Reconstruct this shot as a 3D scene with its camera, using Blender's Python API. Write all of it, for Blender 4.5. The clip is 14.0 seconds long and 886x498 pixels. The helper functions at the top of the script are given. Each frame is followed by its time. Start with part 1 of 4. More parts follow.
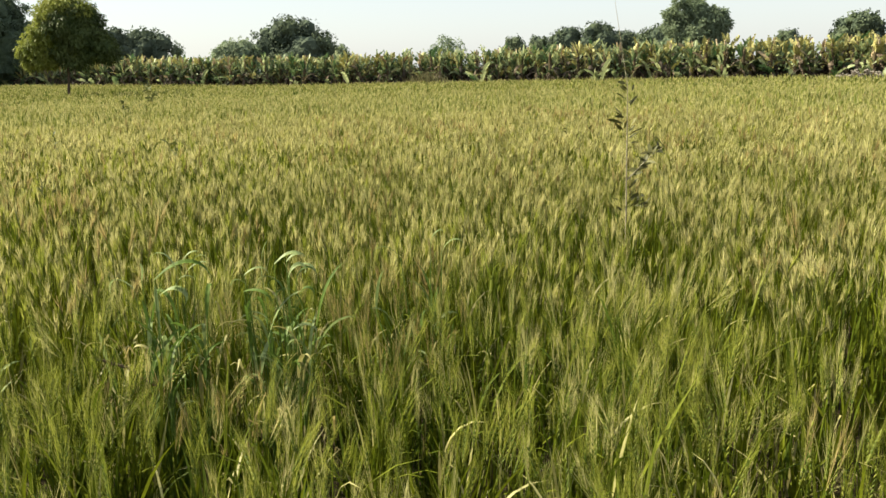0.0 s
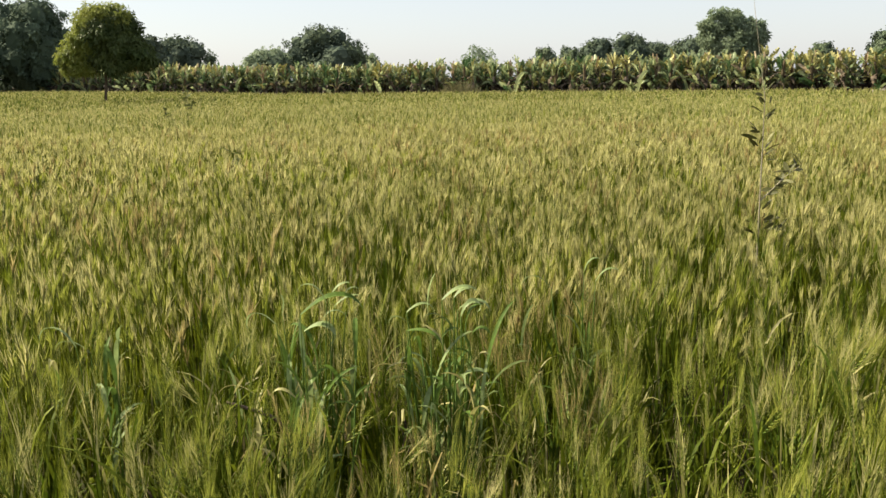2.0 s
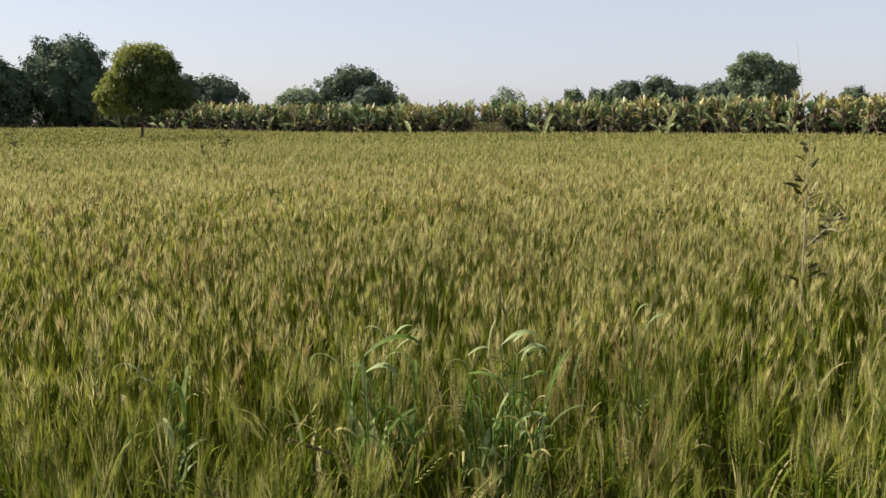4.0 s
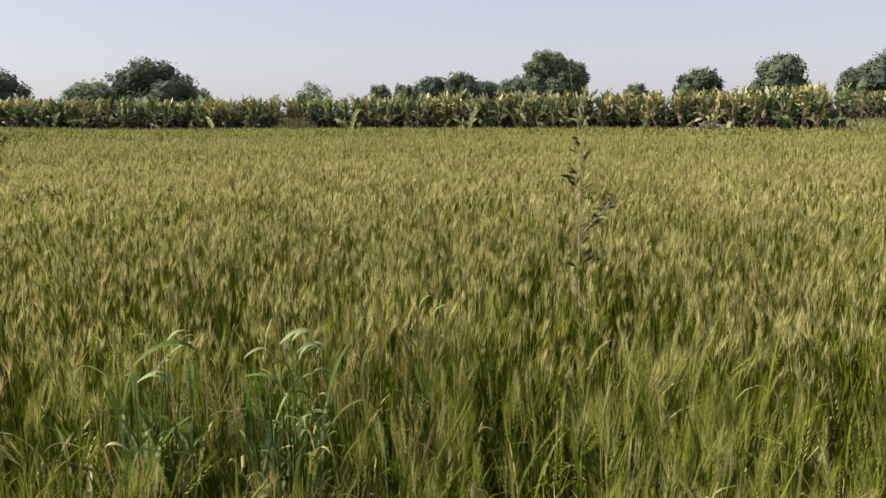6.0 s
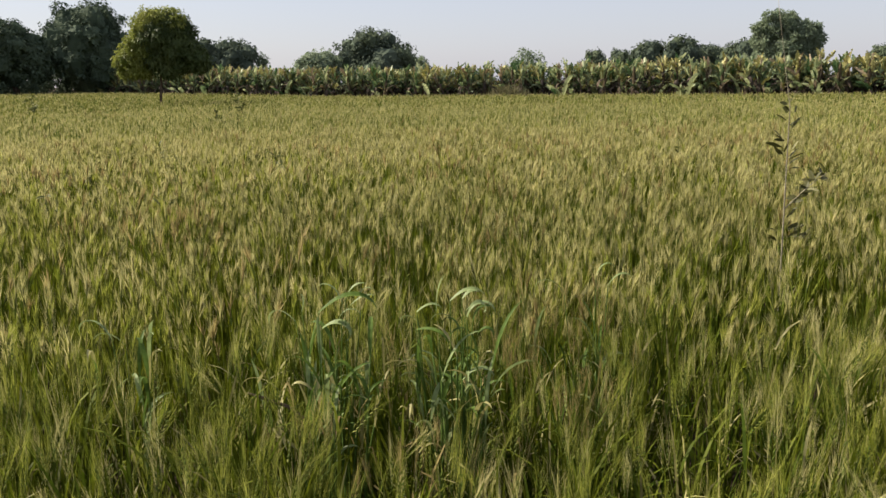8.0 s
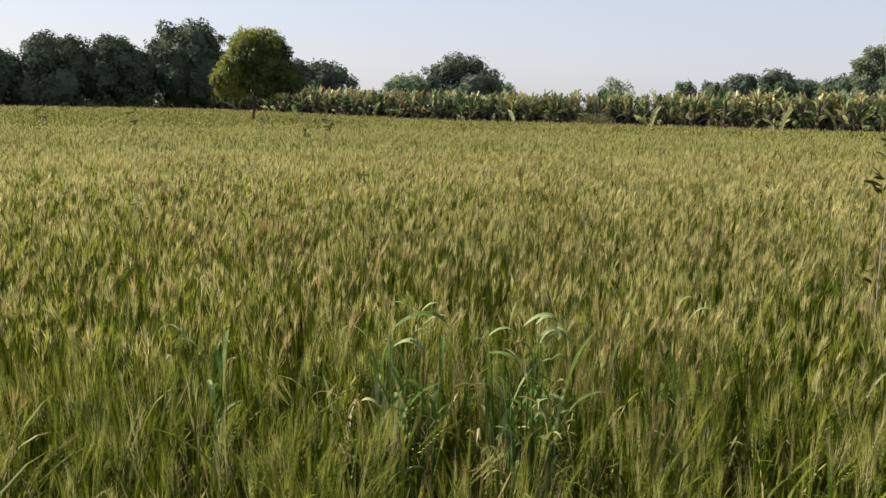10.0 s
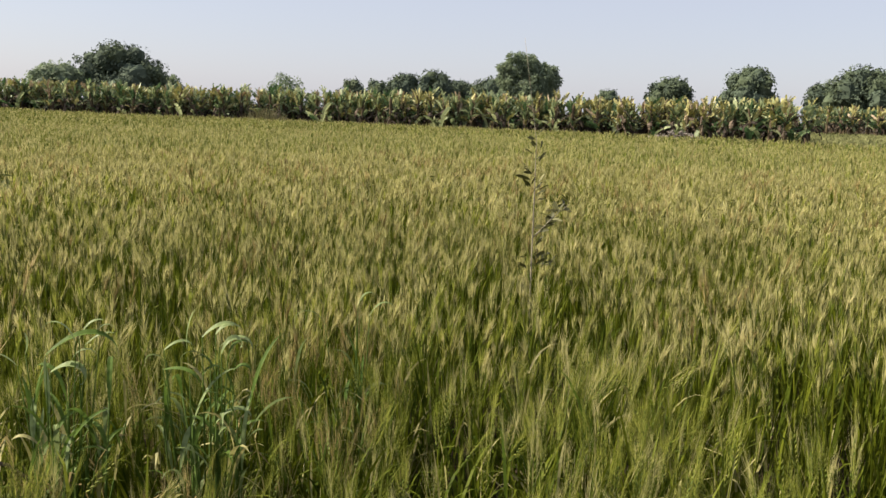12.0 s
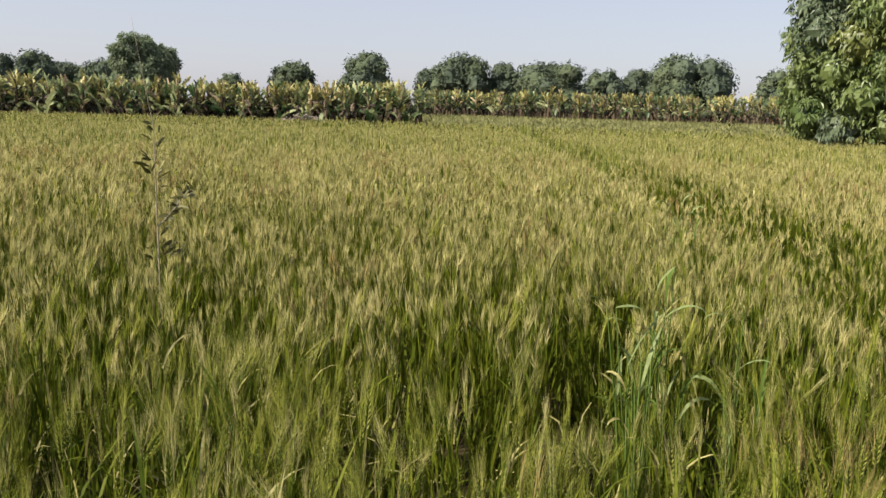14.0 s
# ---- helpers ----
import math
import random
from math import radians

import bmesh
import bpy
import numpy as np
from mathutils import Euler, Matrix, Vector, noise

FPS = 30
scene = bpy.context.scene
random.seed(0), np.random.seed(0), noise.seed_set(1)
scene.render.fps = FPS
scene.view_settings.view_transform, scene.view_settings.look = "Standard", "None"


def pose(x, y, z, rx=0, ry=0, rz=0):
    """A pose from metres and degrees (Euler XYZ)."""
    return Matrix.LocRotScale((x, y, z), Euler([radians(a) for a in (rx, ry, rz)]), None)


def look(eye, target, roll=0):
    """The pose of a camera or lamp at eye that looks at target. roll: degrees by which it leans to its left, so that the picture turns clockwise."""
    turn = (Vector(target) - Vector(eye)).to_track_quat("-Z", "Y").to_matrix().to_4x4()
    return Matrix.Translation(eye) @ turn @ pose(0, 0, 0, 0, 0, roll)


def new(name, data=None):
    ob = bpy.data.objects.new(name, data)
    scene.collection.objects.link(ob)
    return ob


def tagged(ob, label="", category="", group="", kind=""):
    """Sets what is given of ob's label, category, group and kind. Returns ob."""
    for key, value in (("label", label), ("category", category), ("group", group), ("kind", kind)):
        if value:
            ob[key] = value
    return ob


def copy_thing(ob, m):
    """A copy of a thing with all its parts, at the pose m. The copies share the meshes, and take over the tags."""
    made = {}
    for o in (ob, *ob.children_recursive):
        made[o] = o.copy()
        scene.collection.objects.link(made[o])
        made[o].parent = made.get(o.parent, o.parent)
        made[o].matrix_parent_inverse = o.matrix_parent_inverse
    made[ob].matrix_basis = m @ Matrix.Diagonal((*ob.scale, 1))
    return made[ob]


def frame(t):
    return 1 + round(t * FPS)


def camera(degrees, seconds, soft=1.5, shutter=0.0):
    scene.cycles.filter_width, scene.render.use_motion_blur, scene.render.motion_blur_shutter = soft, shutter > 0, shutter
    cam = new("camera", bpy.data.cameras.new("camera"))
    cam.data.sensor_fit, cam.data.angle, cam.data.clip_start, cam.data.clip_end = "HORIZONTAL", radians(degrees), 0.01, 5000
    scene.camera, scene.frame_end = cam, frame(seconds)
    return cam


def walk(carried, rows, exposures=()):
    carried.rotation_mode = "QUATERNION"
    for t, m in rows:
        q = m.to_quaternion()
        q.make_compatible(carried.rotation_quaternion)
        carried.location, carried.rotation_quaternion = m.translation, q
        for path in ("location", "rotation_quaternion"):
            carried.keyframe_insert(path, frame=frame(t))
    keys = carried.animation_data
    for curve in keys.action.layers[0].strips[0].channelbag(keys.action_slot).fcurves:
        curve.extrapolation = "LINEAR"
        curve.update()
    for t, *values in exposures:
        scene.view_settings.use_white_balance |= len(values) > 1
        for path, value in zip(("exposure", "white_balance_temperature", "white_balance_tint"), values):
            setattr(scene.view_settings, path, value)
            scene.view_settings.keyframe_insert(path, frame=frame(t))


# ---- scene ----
cam = camera(56.5, 14.0, soft=1.5)
PATH = [
    (0, (0.358, 0.816, 1.597), (0.278, 2.767, 1.167), -1.5),
    (0.5, (0.237, 0.977, 1.593), (0.134, 2.93, 1.178), -1.2),
    (1, (0.149, 1.11, 1.587), (0.023, 3.061, 1.169), -1.2),
    (1.5, (0.04, 1.113, 1.601), (-0.093, 3.064, 1.181), -1.2),
    (2, (-0.087, 1.129, 1.598), (-0.225, 3.082, 1.192), -1.0),
    (4.3, (-0.176, 1.054, 1.631), (-0.379, 3.02, 1.324), -0.4),
    (4.5, (-0.161, 1.058, 1.628), (-0.323, 3.028, 1.323), -0.5),
    (5, (-0.135, 1.053, 1.63), (-0.192, 3.029, 1.324), -0.6),
    (5.5, (-0.111, 1.054, 1.629), (-0.045, 3.028, 1.319), -0.6),
    (6, (-0.075, 1.054, 1.632), (0.174, 3.011, 1.305), -0.5),
    (6.5, (-0.042, 1.039, 1.624), (0.388, 2.962, 1.281), -0.6),
    (7, (0.039, 1.103, 1.629), (0.532, 3.009, 1.276), -1.6),
    (7.5, (0.048, 1.064, 1.624), (0.267, 3.015, 1.241), -1.2),
    (8, (0.024, 1.025, 1.624), (-0.228, 2.969, 1.225), -0.9),
    (8.2, (0.012, 1.013, 1.623), (-0.401, 2.929, 1.229), -0.8),
    (10.5, (0.04, 1.056, 1.611), (-0.384, 2.983, 1.284), 1.5),
    (11, (0.054, 1.063, 1.612), (-0.168, 3.024, 1.292), 1.6),
    (11.5, (0.045, 1.078, 1.616), (0.103, 3.052, 1.296), 2.1),
    (12, (0.019, 1.109, 1.618), (0.345, 3.055, 1.287), 2.0),
    (12.5, (0.006, 1.134, 1.613), (0.589, 3.018, 1.282), 2.9),
    (13, (0.023, 1.124, 1.614), (0.861, 2.915, 1.307), 2.9),
    (13.5, (0.037, 1.099, 1.612), (1.047, 2.798, 1.306), 2.0),
    (14, (0.042, 1.085, 1.613), (1.163, 2.705, 1.272), 1.6),
]
EXPOSURES = [(0.0, 1.4, 6950, -1), (0.5, 1.18, 6950, -2), (1.0, 1.18, 6950, 0), (1.5, 1.36, 6900, 1), (2.2, 1.26, 6850, 4), (4.3, 0.98, 6500, 10), (7.5, 0.93, 6500, 10), (8.2, 0.93, 6500, 10), (10.3, 1.02, 6500, 10), (14.0, 0.93, 6500, 10)]
walk(cam, [(t, look(eye, target, roll)) for t, eye, target, roll in PATH], EXPOSURES)

# ---- sky and sun ----
SUN_AZ, SUN_EL = -78.0, 41.0          # degrees from +y towards +x, and above the horizon
world = bpy.data.worlds.new("hazy_sky")
scene.world = world
world.use_nodes = True
wn = world.node_tree
sky = wn.nodes.new("ShaderNodeTexSky")
sky.sky_type, sky.sun_disc = "NISHITA", False
sky.sun_elevation, sky.sun_rotation = radians(SUN_EL), radians(SUN_AZ % 360)
sky.air_density, sky.dust_density, sky.ozone_density = 1.0, 1.2, 1.0
haze = wn.nodes.new("ShaderNodeMix")       # thin even haze over the clear sky
haze.data_type = "RGBA"
haze.inputs["Factor"].default_value = 0.62
haze.inputs["B"].default_value = (5.1, 5.1, 6.0, 1)
wn.links.new(sky.outputs["Color"], haze.inputs["A"])
wn.links.new(haze.outputs["Result"], wn.nodes["Background"].inputs["Color"])
wn.nodes["Background"].inputs["Strength"].default_value = 0.071
sun_dir = Vector((math.sin(radians(SUN_AZ)) * math.cos(radians(SUN_EL)), math.cos(radians(SUN_AZ)) * math.cos(radians(SUN_EL)), math.sin(radians(SUN_EL))))
sun = new("sun", bpy.data.lights.new("sun", "SUN"))
sun.data.energy, sun.data.angle, sun.data.color = 5.0, radians(0.6), (1.0, 0.91, 0.75)
sun.matrix_world = look(sun_dir * 50, (0, 0, 0))


# ---- materials ----
def foliage(name, dark, light, rough=0.5, glow=0.25, patch=0.6, per_object=False, spec=0.4, island=1.0):
    """Leaf material: colour varies from leaf to leaf and in patches; light shines through a little."""
    m = bpy.data.materials.new(name)
    m.use_nodes = True
    t = m.node_tree
    n, link = t.nodes, t.links.new
    bsdf, out = n["Principled BSDF"], n["Material Output"]
    geo, mix = n.new("ShaderNodeNewGeometry"), n.new("ShaderNodeMix")
    mix.data_type = "RGBA"
    mix.inputs["A"].default_value, mix.inputs["B"].default_value = (*dark, 1), (*light, 1)
    noise_t, add = n.new("ShaderNodeTexNoise"), n.new("ShaderNodeMath")
    noise_t.inputs["Scale"].default_value, noise_t.inputs["Detail"].default_value = patch, 3
    link(geo.outputs["Position"], noise_t.inputs["Vector"])
    add.operation, add.use_clamp = "MULTIPLY_ADD", True
    link(noise_t.outputs["Fac"], add.inputs[0])
    add.inputs[1].default_value = 1.5
    off = n.new("ShaderNodeMath")
    off.operation = "MULTIPLY_ADD"
    off.inputs[1].default_value, off.inputs[2].default_value = island, -0.25 - 0.5 * island
    link(geo.outputs["Random Per Island"], off.inputs[0])
    if per_object:
        info, both = n.new("ShaderNodeObjectInfo"), n.new("ShaderNodeMath")
        both.operation = "MULTIPLY_ADD"
        both.inputs[1].default_value = 1.3
        off.inputs[1].default_value, off.inputs[2].default_value = 0.3, -1.15
        link(info.outputs["Random"], both.inputs[0])
        link(off.outputs[0], both.inputs[2])
        link(both.outputs[0], add.inputs[2])
    else:
        link(off.outputs[0], add.inputs[2])
    link(add.outputs[0], mix.inputs["Factor"])
    fine, tone = n.new("ShaderNodeTexNoise"), n.new("ShaderNodeMix")
    fine.inputs["Scale"].default_value = 45
    link(geo.outputs["Position"], fine.inputs["Vector"])
    tone.data_type, tone.blend_type = "RGBA", "MULTIPLY"
    tone.inputs["Factor"].default_value = 0.45
    link(mix.outputs["Result"], tone.inputs["A"])
    grey = n.new("ShaderNodeMapRange")
    grey.inputs["From Min"].default_value, grey.inputs["From Max"].default_value = 0.3, 0.7
    grey.inputs["To Min"].default_value, grey.inputs["To Max"].default_value = 0.35, 1.2
    link(fine.outputs["Fac"], grey.inputs["Value"])
    link(grey.outputs["Result"], tone.inputs["B"])
    link(tone.outputs["Result"], bsdf.inputs["Base Color"])
    bsdf.inputs["Roughness"].default_value = rough
    bsdf.inputs["Specular IOR Level"].default_value = spec
    tr, ms = n.new("ShaderNodeBsdfTranslucent"), n.new("ShaderNodeMixShader")
    link(tone.outputs["Result"], tr.inputs["Color"])
    ms.inputs["Fac"].default_value = glow
    link(bsdf.outputs[0], ms.inputs[1])
    link(tr.outputs[0], ms.inputs[2])
    link(ms.outputs[0], out.inputs["Surface"])
    return m


def rough_stuff(name, dark, light, scale=6.0, bump=0.5, rough=0.95, stretch=(1, 1, 1)):
    """Soil, bark or stone: mottled at two scales, with relief."""
    m = bpy.data.materials.new(name)
    m.use_nodes = True
    t = m.node_tree
    n, link = t.nodes, t.links.new
    bsdf = n["Principled BSDF"]
    geo, vec = n.new("ShaderNodeNewGeometry"), n.new("ShaderNodeVectorMath")
    vec.operation = "MULTIPLY"
    vec.inputs[1].default_value = stretch
    link(geo.outputs["Position"], vec.inputs[0])
    big, small, ramp, bm_ = n.new("ShaderNodeTexNoise"), n.new("ShaderNodeTexNoise"), n.new("ShaderNodeMix"), n.new("ShaderNodeBump")
    big.inputs["Scale"].default_value, big.inputs["Detail"].default_value = scale, 8
    small.inputs["Scale"].default_value, small.inputs["Detail"].default_value = scale * 9, 6
    link(vec.outputs[0], big.inputs["Vector"])
    link(vec.outputs[0], small.inputs["Vector"])
    av = n.new("ShaderNodeMath")
    av.operation = "MULTIPLY_ADD"
    av.inputs[1].default_value = 0.6
    half = n.new("ShaderNodeMath")
    half.operation = "MULTIPLY_ADD"
    half.inputs[1].default_value, half.inputs[2].default_value = 1.6, -0.6
    link(big.outputs["Fac"], half.inputs[0])
    link(small.outputs["Fac"], av.inputs[0])
    link(half.outputs[0], av.inputs[2])
    ramp.data_type = "RGBA"
    ramp.inputs["A"].default_value, ramp.inputs["B"].default_value = (*dark, 1), (*light, 1)
    link(av.outputs[0], ramp.inputs["Factor"])
    link(ramp.outputs["Result"], bsdf.inputs["Base Color"])
    bsdf.inputs["Roughness"].default_value, bsdf.inputs["Specular IOR Level"].default_value = rough, 0.08
    bm_.inputs["Strength"].default_value, bm_.inputs["Distance"].default_value = bump, 0.03
    link(small.outputs["Fac"], bm_.inputs["Height"])
    link(bm_.outputs[0], bsdf.inputs["Normal"])
    return m


SOIL = rough_stuff("soil", (0.02, 0.015, 0.009), (0.066, 0.05, 0.028), 3.0)
BARK = rough_stuff("bark", (0.05, 0.035, 0.025), (0.16, 0.12, 0.085), 4.0, 0.8, stretch=(3, 3, 0.6))
PALE_BARK = rough_stuff("pale_bark", (0.22, 0.19, 0.13), (0.42, 0.37, 0.27), 12.0, 0.5, stretch=(2, 2, 0.6))
STONE = rough_stuff("pale_rubble", (0.16, 0.135, 0.11), (0.36, 0.32, 0.27), 5.0)
SHEATH = rough_stuff("banana_sheath", (0.04, 0.03, 0.018), (0.17, 0.13, 0.08), 5.0, 0.6, stretch=(3, 3, 0.5))
W_LEAF = foliage("wheat_leaf", (0.052, 0.083, 0.007), (0.145, 0.166, 0.013), 0.6, 0.32, spec=0.1)
W_EAR = foliage("wheat_ear", (0.085, 0.125, 0.018), (0.25, 0.26, 0.05), 0.6, 0.2, patch=2.0, spec=0.15)
W_AWN = foliage("wheat_awn", (0.295, 0.302, 0.076), (0.69, 0.608, 0.29), 0.55, 0.43, patch=3.0, spec=0.1, island=0.6)
# darker, greener awns: the look of the steep near view put into colour
W_GREEN = foliage("greened_wheat_awn", (0.19, 0.235, 0.025), (0.45, 0.44, 0.10), 0.55, 0.43, patch=3.0, spec=0.1, island=0.6)
W_BROWN = foliage("browned_wheat_awn", (0.26, 0.20, 0.075), (0.54, 0.43, 0.18), 0.6, 0.4, spec=0.1)
W_DRY = foliage("wheat_dry_leaf", (0.19, 0.17, 0.055), (0.45, 0.41, 0.16), 0.6, 0.25)
WEED = foliage("weed_leaf", (0.055, 0.07, 0.02), (0.14, 0.15, 0.045), 0.6, 0.2, spec=0.12)
PALE_WEED = foliage("pale_grass_leaf", (0.11, 0.17, 0.05), (0.29, 0.345, 0.14), 0.5, 0.3, spec=0.2)
DARK_WEED = foliage("dark_grass_leaf", (0.040, 0.09, 0.013), (0.125, 0.185, 0.036), 0.55, 0.3, spec=0.1)
B_LEAF = foliage("banana_leaf", (0.062, 0.118, 0.045), (0.52, 0.56, 0.29), 0.5, 0.36, per_object=True, spec=0.4)
B_YELLOW = foliage("banana_yellow_leaf", (0.25, 0.235, 0.07), (0.54, 0.49, 0.20), 0.6, 0.2, per_object=True)
B_TAN = foliage("banana_tan_leaf", (0.30, 0.215, 0.12), (0.54, 0.43, 0.29), 0.7, 0.2, per_object=True)
# withered leaves, their brown deepened to paint the shade under the crowns
B_DRY = foliage("banana_dry_shaded_leaf", (0.025, 0.018, 0.012), (0.17, 0.125, 0.085), 0.85, 0.1, per_object=True)
MANGO = foliage("mango_leaf", (0.062, 0.09, 0.062), (0.11, 0.142, 0.086), 0.7, 0.12, spec=0.04, island=0.25)
MANGO_LIT = foliage("mango_light_leaf", (0.082, 0.108, 0.066), (0.128, 0.156, 0.092), 0.65, 0.16, spec=0.05, island=0.3)
# leaves of the distant trees, with aerial haze painted into the greyer colour
FAR_LEAF = foliage("hazed_mango_leaf", (0.076, 0.102, 0.075), (0.116, 0.144, 0.096), 0.65, 0.15, spec=0.05, island=0.25)
# grey-green, with the base colour lifted to stand in for haze
GREY_LEAF = foliage("hazed_grey_green_leaf", (0.16, 0.215, 0.135), (0.275, 0.325, 0.195), 0.55, 0.42, spec=0.15, island=0.3)
BIG_LEAF = foliage("big_mango_leaf", (0.075, 0.125, 0.04), (0.20, 0.245, 0.075), 0.42, 0.25, patch=0.8, island=0.5)
BIG_YOUNG = foliage("young_mango_leaf", (0.11, 0.15, 0.04), (0.27, 0.28, 0.08), 0.42, 0.3, patch=0.8, island=0.5)
BIG_OLD = foliage("dusty_old_mango_leaf", (0.07, 0.105, 0.06), (0.15, 0.185, 0.10), 0.5, 0.2, patch=0.8, island=0.4)
# field tree: sunlit and shaded sides of one crown, put into leaf colour
SUNLIT_NEEM = foliage("sunlit_yellow_green_leaf", (0.10, 0.14, 0.025), (0.37, 0.385, 0.09), 0.5, 0.35, patch=0.9, spec=0.2, island=0.5)
SHADED_NEEM = foliage("shaded_green_leaf", (0.04, 0.068, 0.02), (0.115, 0.14, 0.045), 0.55, 0.18, patch=0.9, spec=0.15, island=0.4)


# ---- mesh helpers ----
def mesh_from(name, v, f, mats, idx=None, smooth=False):
    """One mesh from arrays of vertices and triangles."""
    me = bpy.data.meshes.new(name)
    v, f = np.asarray(v, np.float32), np.asarray(f, np.int32)
    me.vertices.add(len(v))
    me.vertices.foreach_set("co", v.ravel())
    me.loops.add(f.size)
    me.loops.foreach_set("vertex_index", f.ravel())
    me.polygons.add(len(f))
    me.polygons.foreach_set("loop_start", np.arange(0, f.size, 3, dtype=np.int32))
    for m in mats:
        me.materials.append(m)
    if idx is not None:
        me.polygons.foreach_set("material_index", np.asarray(idx, np.int32))
    me.polygons.foreach_set("use_smooth", np.full(len(f), smooth))
    me.update(calc_edges=True)
    return me


class Heap:
    """Collects pieces of geometry for one mesh."""

    def __init__(self):
        self.v, self.f, self.m, self.n = [], [], [], 0

    def add(self, v, f, m=0):
        v, f = np.asarray(v, float), np.asarray(f, int)
        self.v.append(v)
        self.f.append(f + self.n)
        self.m.append(np.full(len(f), m))
        self.n += len(v)
        return self

    def arrays(self):
        return np.concatenate(self.v), np.concatenate(self.f), np.concatenate(self.m)

    def mesh(self, name, mats, smooth=False):
        v, f, m = self.arrays()
        return mesh_from(name, v, f, mats, m, smooth)


def part(name, me, parent, label=""):
    ob = new(name, me)
    ob.parent = parent
    return tagged(ob, label) if label else ob


def ribbon(pts, widths, side):
    """A strip along pts, as wide as widths, spread along side."""
    pts, side = np.asarray(pts, float), np.asarray(side, float)
    w = np.asarray(widths, float)[:, None] / 2
    v = np.empty((2 * len(pts), 3))
    v[0::2], v[1::2] = pts - side * w, pts + side * w
    f = []
    for i in range(len(pts) - 1):
        a = 2 * i
        f += [(a, a + 1, a + 3), (a, a + 3, a + 2)]
    return v, f


def tube(pts, radii, n=6, cap=True):
    """A round tapering stem along pts."""
    pts = np.asarray(pts, float)
    v, f = [], []
    for i, p in enumerate(pts):
        d = pts[min(i + 1, len(pts) - 1)] - pts[max(i - 1, 0)]
        d /= np.linalg.norm(d) + 1e-9
        a = np.cross(d, (0.3, 0.9, 0.1) if abs(d[2]) > 0.5 else (0, 0, 1))
        a /= np.linalg.norm(a)
        b = np.cross(d, a)
        for k in range(n):
            c = 2 * math.pi * k / n
            v.append(p + radii[i] * (math.cos(c) * a + math.sin(c) * b))
    for i in range(len(pts) - 1):
        for k in range(n):
            p0, p1 = i * n + k, i * n + (k + 1) % n
            f += [(p0, p1, p1 + n), (p0, p1 + n, p0 + n)]
    if cap:
        v.append(pts[-1])
        last = (len(pts) - 1) * n
        f += [(last + k, last + (k + 1) % n, len(v) - 1) for k in range(n)]
    return np.array(v), f


def waves(seed, length, count=10):
    """A smooth random field over the ground, about -1 to 1."""
    r = np.random.default_rng(seed)
    a, k, p = r.uniform(0, 2 * math.pi, count), 2 * math.pi / length * r.uniform(0.6, 1.7, count), r.uniform(0, 6.28, count)
    return lambda x, y: sum(np.sin(k[i] * (np.cos(a[i]) * x + np.sin(a[i]) * y) + p[i]) for i in range(count)) / math.sqrt(count) / 1.2


def step(x):
    x = np.clip(x, 0, 1)
    return x * x * (3 - 2 * x)


def rise(x, y):
    """Height of the ground: level, with gentle banks far to the east and west."""
    x, y = np.asarray(x, float), np.asarray(y, float)
    r = np.hypot(x, y - 1)
    return 0.9 * step((0.785 * (x - 30) + 0.62 * (y - 51) + 17) / 17) * step((x - 17) / 12) + 0.42 * step((-x - 10) / 26) * step((r - 25) / 40)


# ---- ground ----
radii = np.concatenate([np.linspace(0.5, 20, 24), np.geomspace(23, 140, 30), np.geomspace(180, 2500, 10)])
ang = np.linspace(0, 2 * math.pi, 97)[:-1]
gx, gy = np.outer(radii, np.sin(ang)), np.outer(radii, np.cos(ang)) + 1
bumps = waves(3, 1.7)
gz = rise(gx, gy) + 0.03 * bumps(gx, gy) * (np.hypot(gx, gy) < 60) - 0.03
gv = np.concatenate([[(0, 1, -0.03)], np.stack([gx, gy, gz], -1).reshape(-1, 3)])
gf = [(0, 1 + (k + 1) % 96, 1 + k) for k in range(96)]
for i in range(len(radii) - 1):
    for k in range(96):
        a, b = 1 + i * 96 + k, 1 + i * 96 + (k + 1) % 96
        gf += [(a, b, b + 96), (a, b + 96, a + 96)]
ground = new("ground", mesh_from("ground", gv, gf, [SOIL], smooth=True))
tagged(ground, "flat brown soil under the wheat field", "ground", kind="structure")


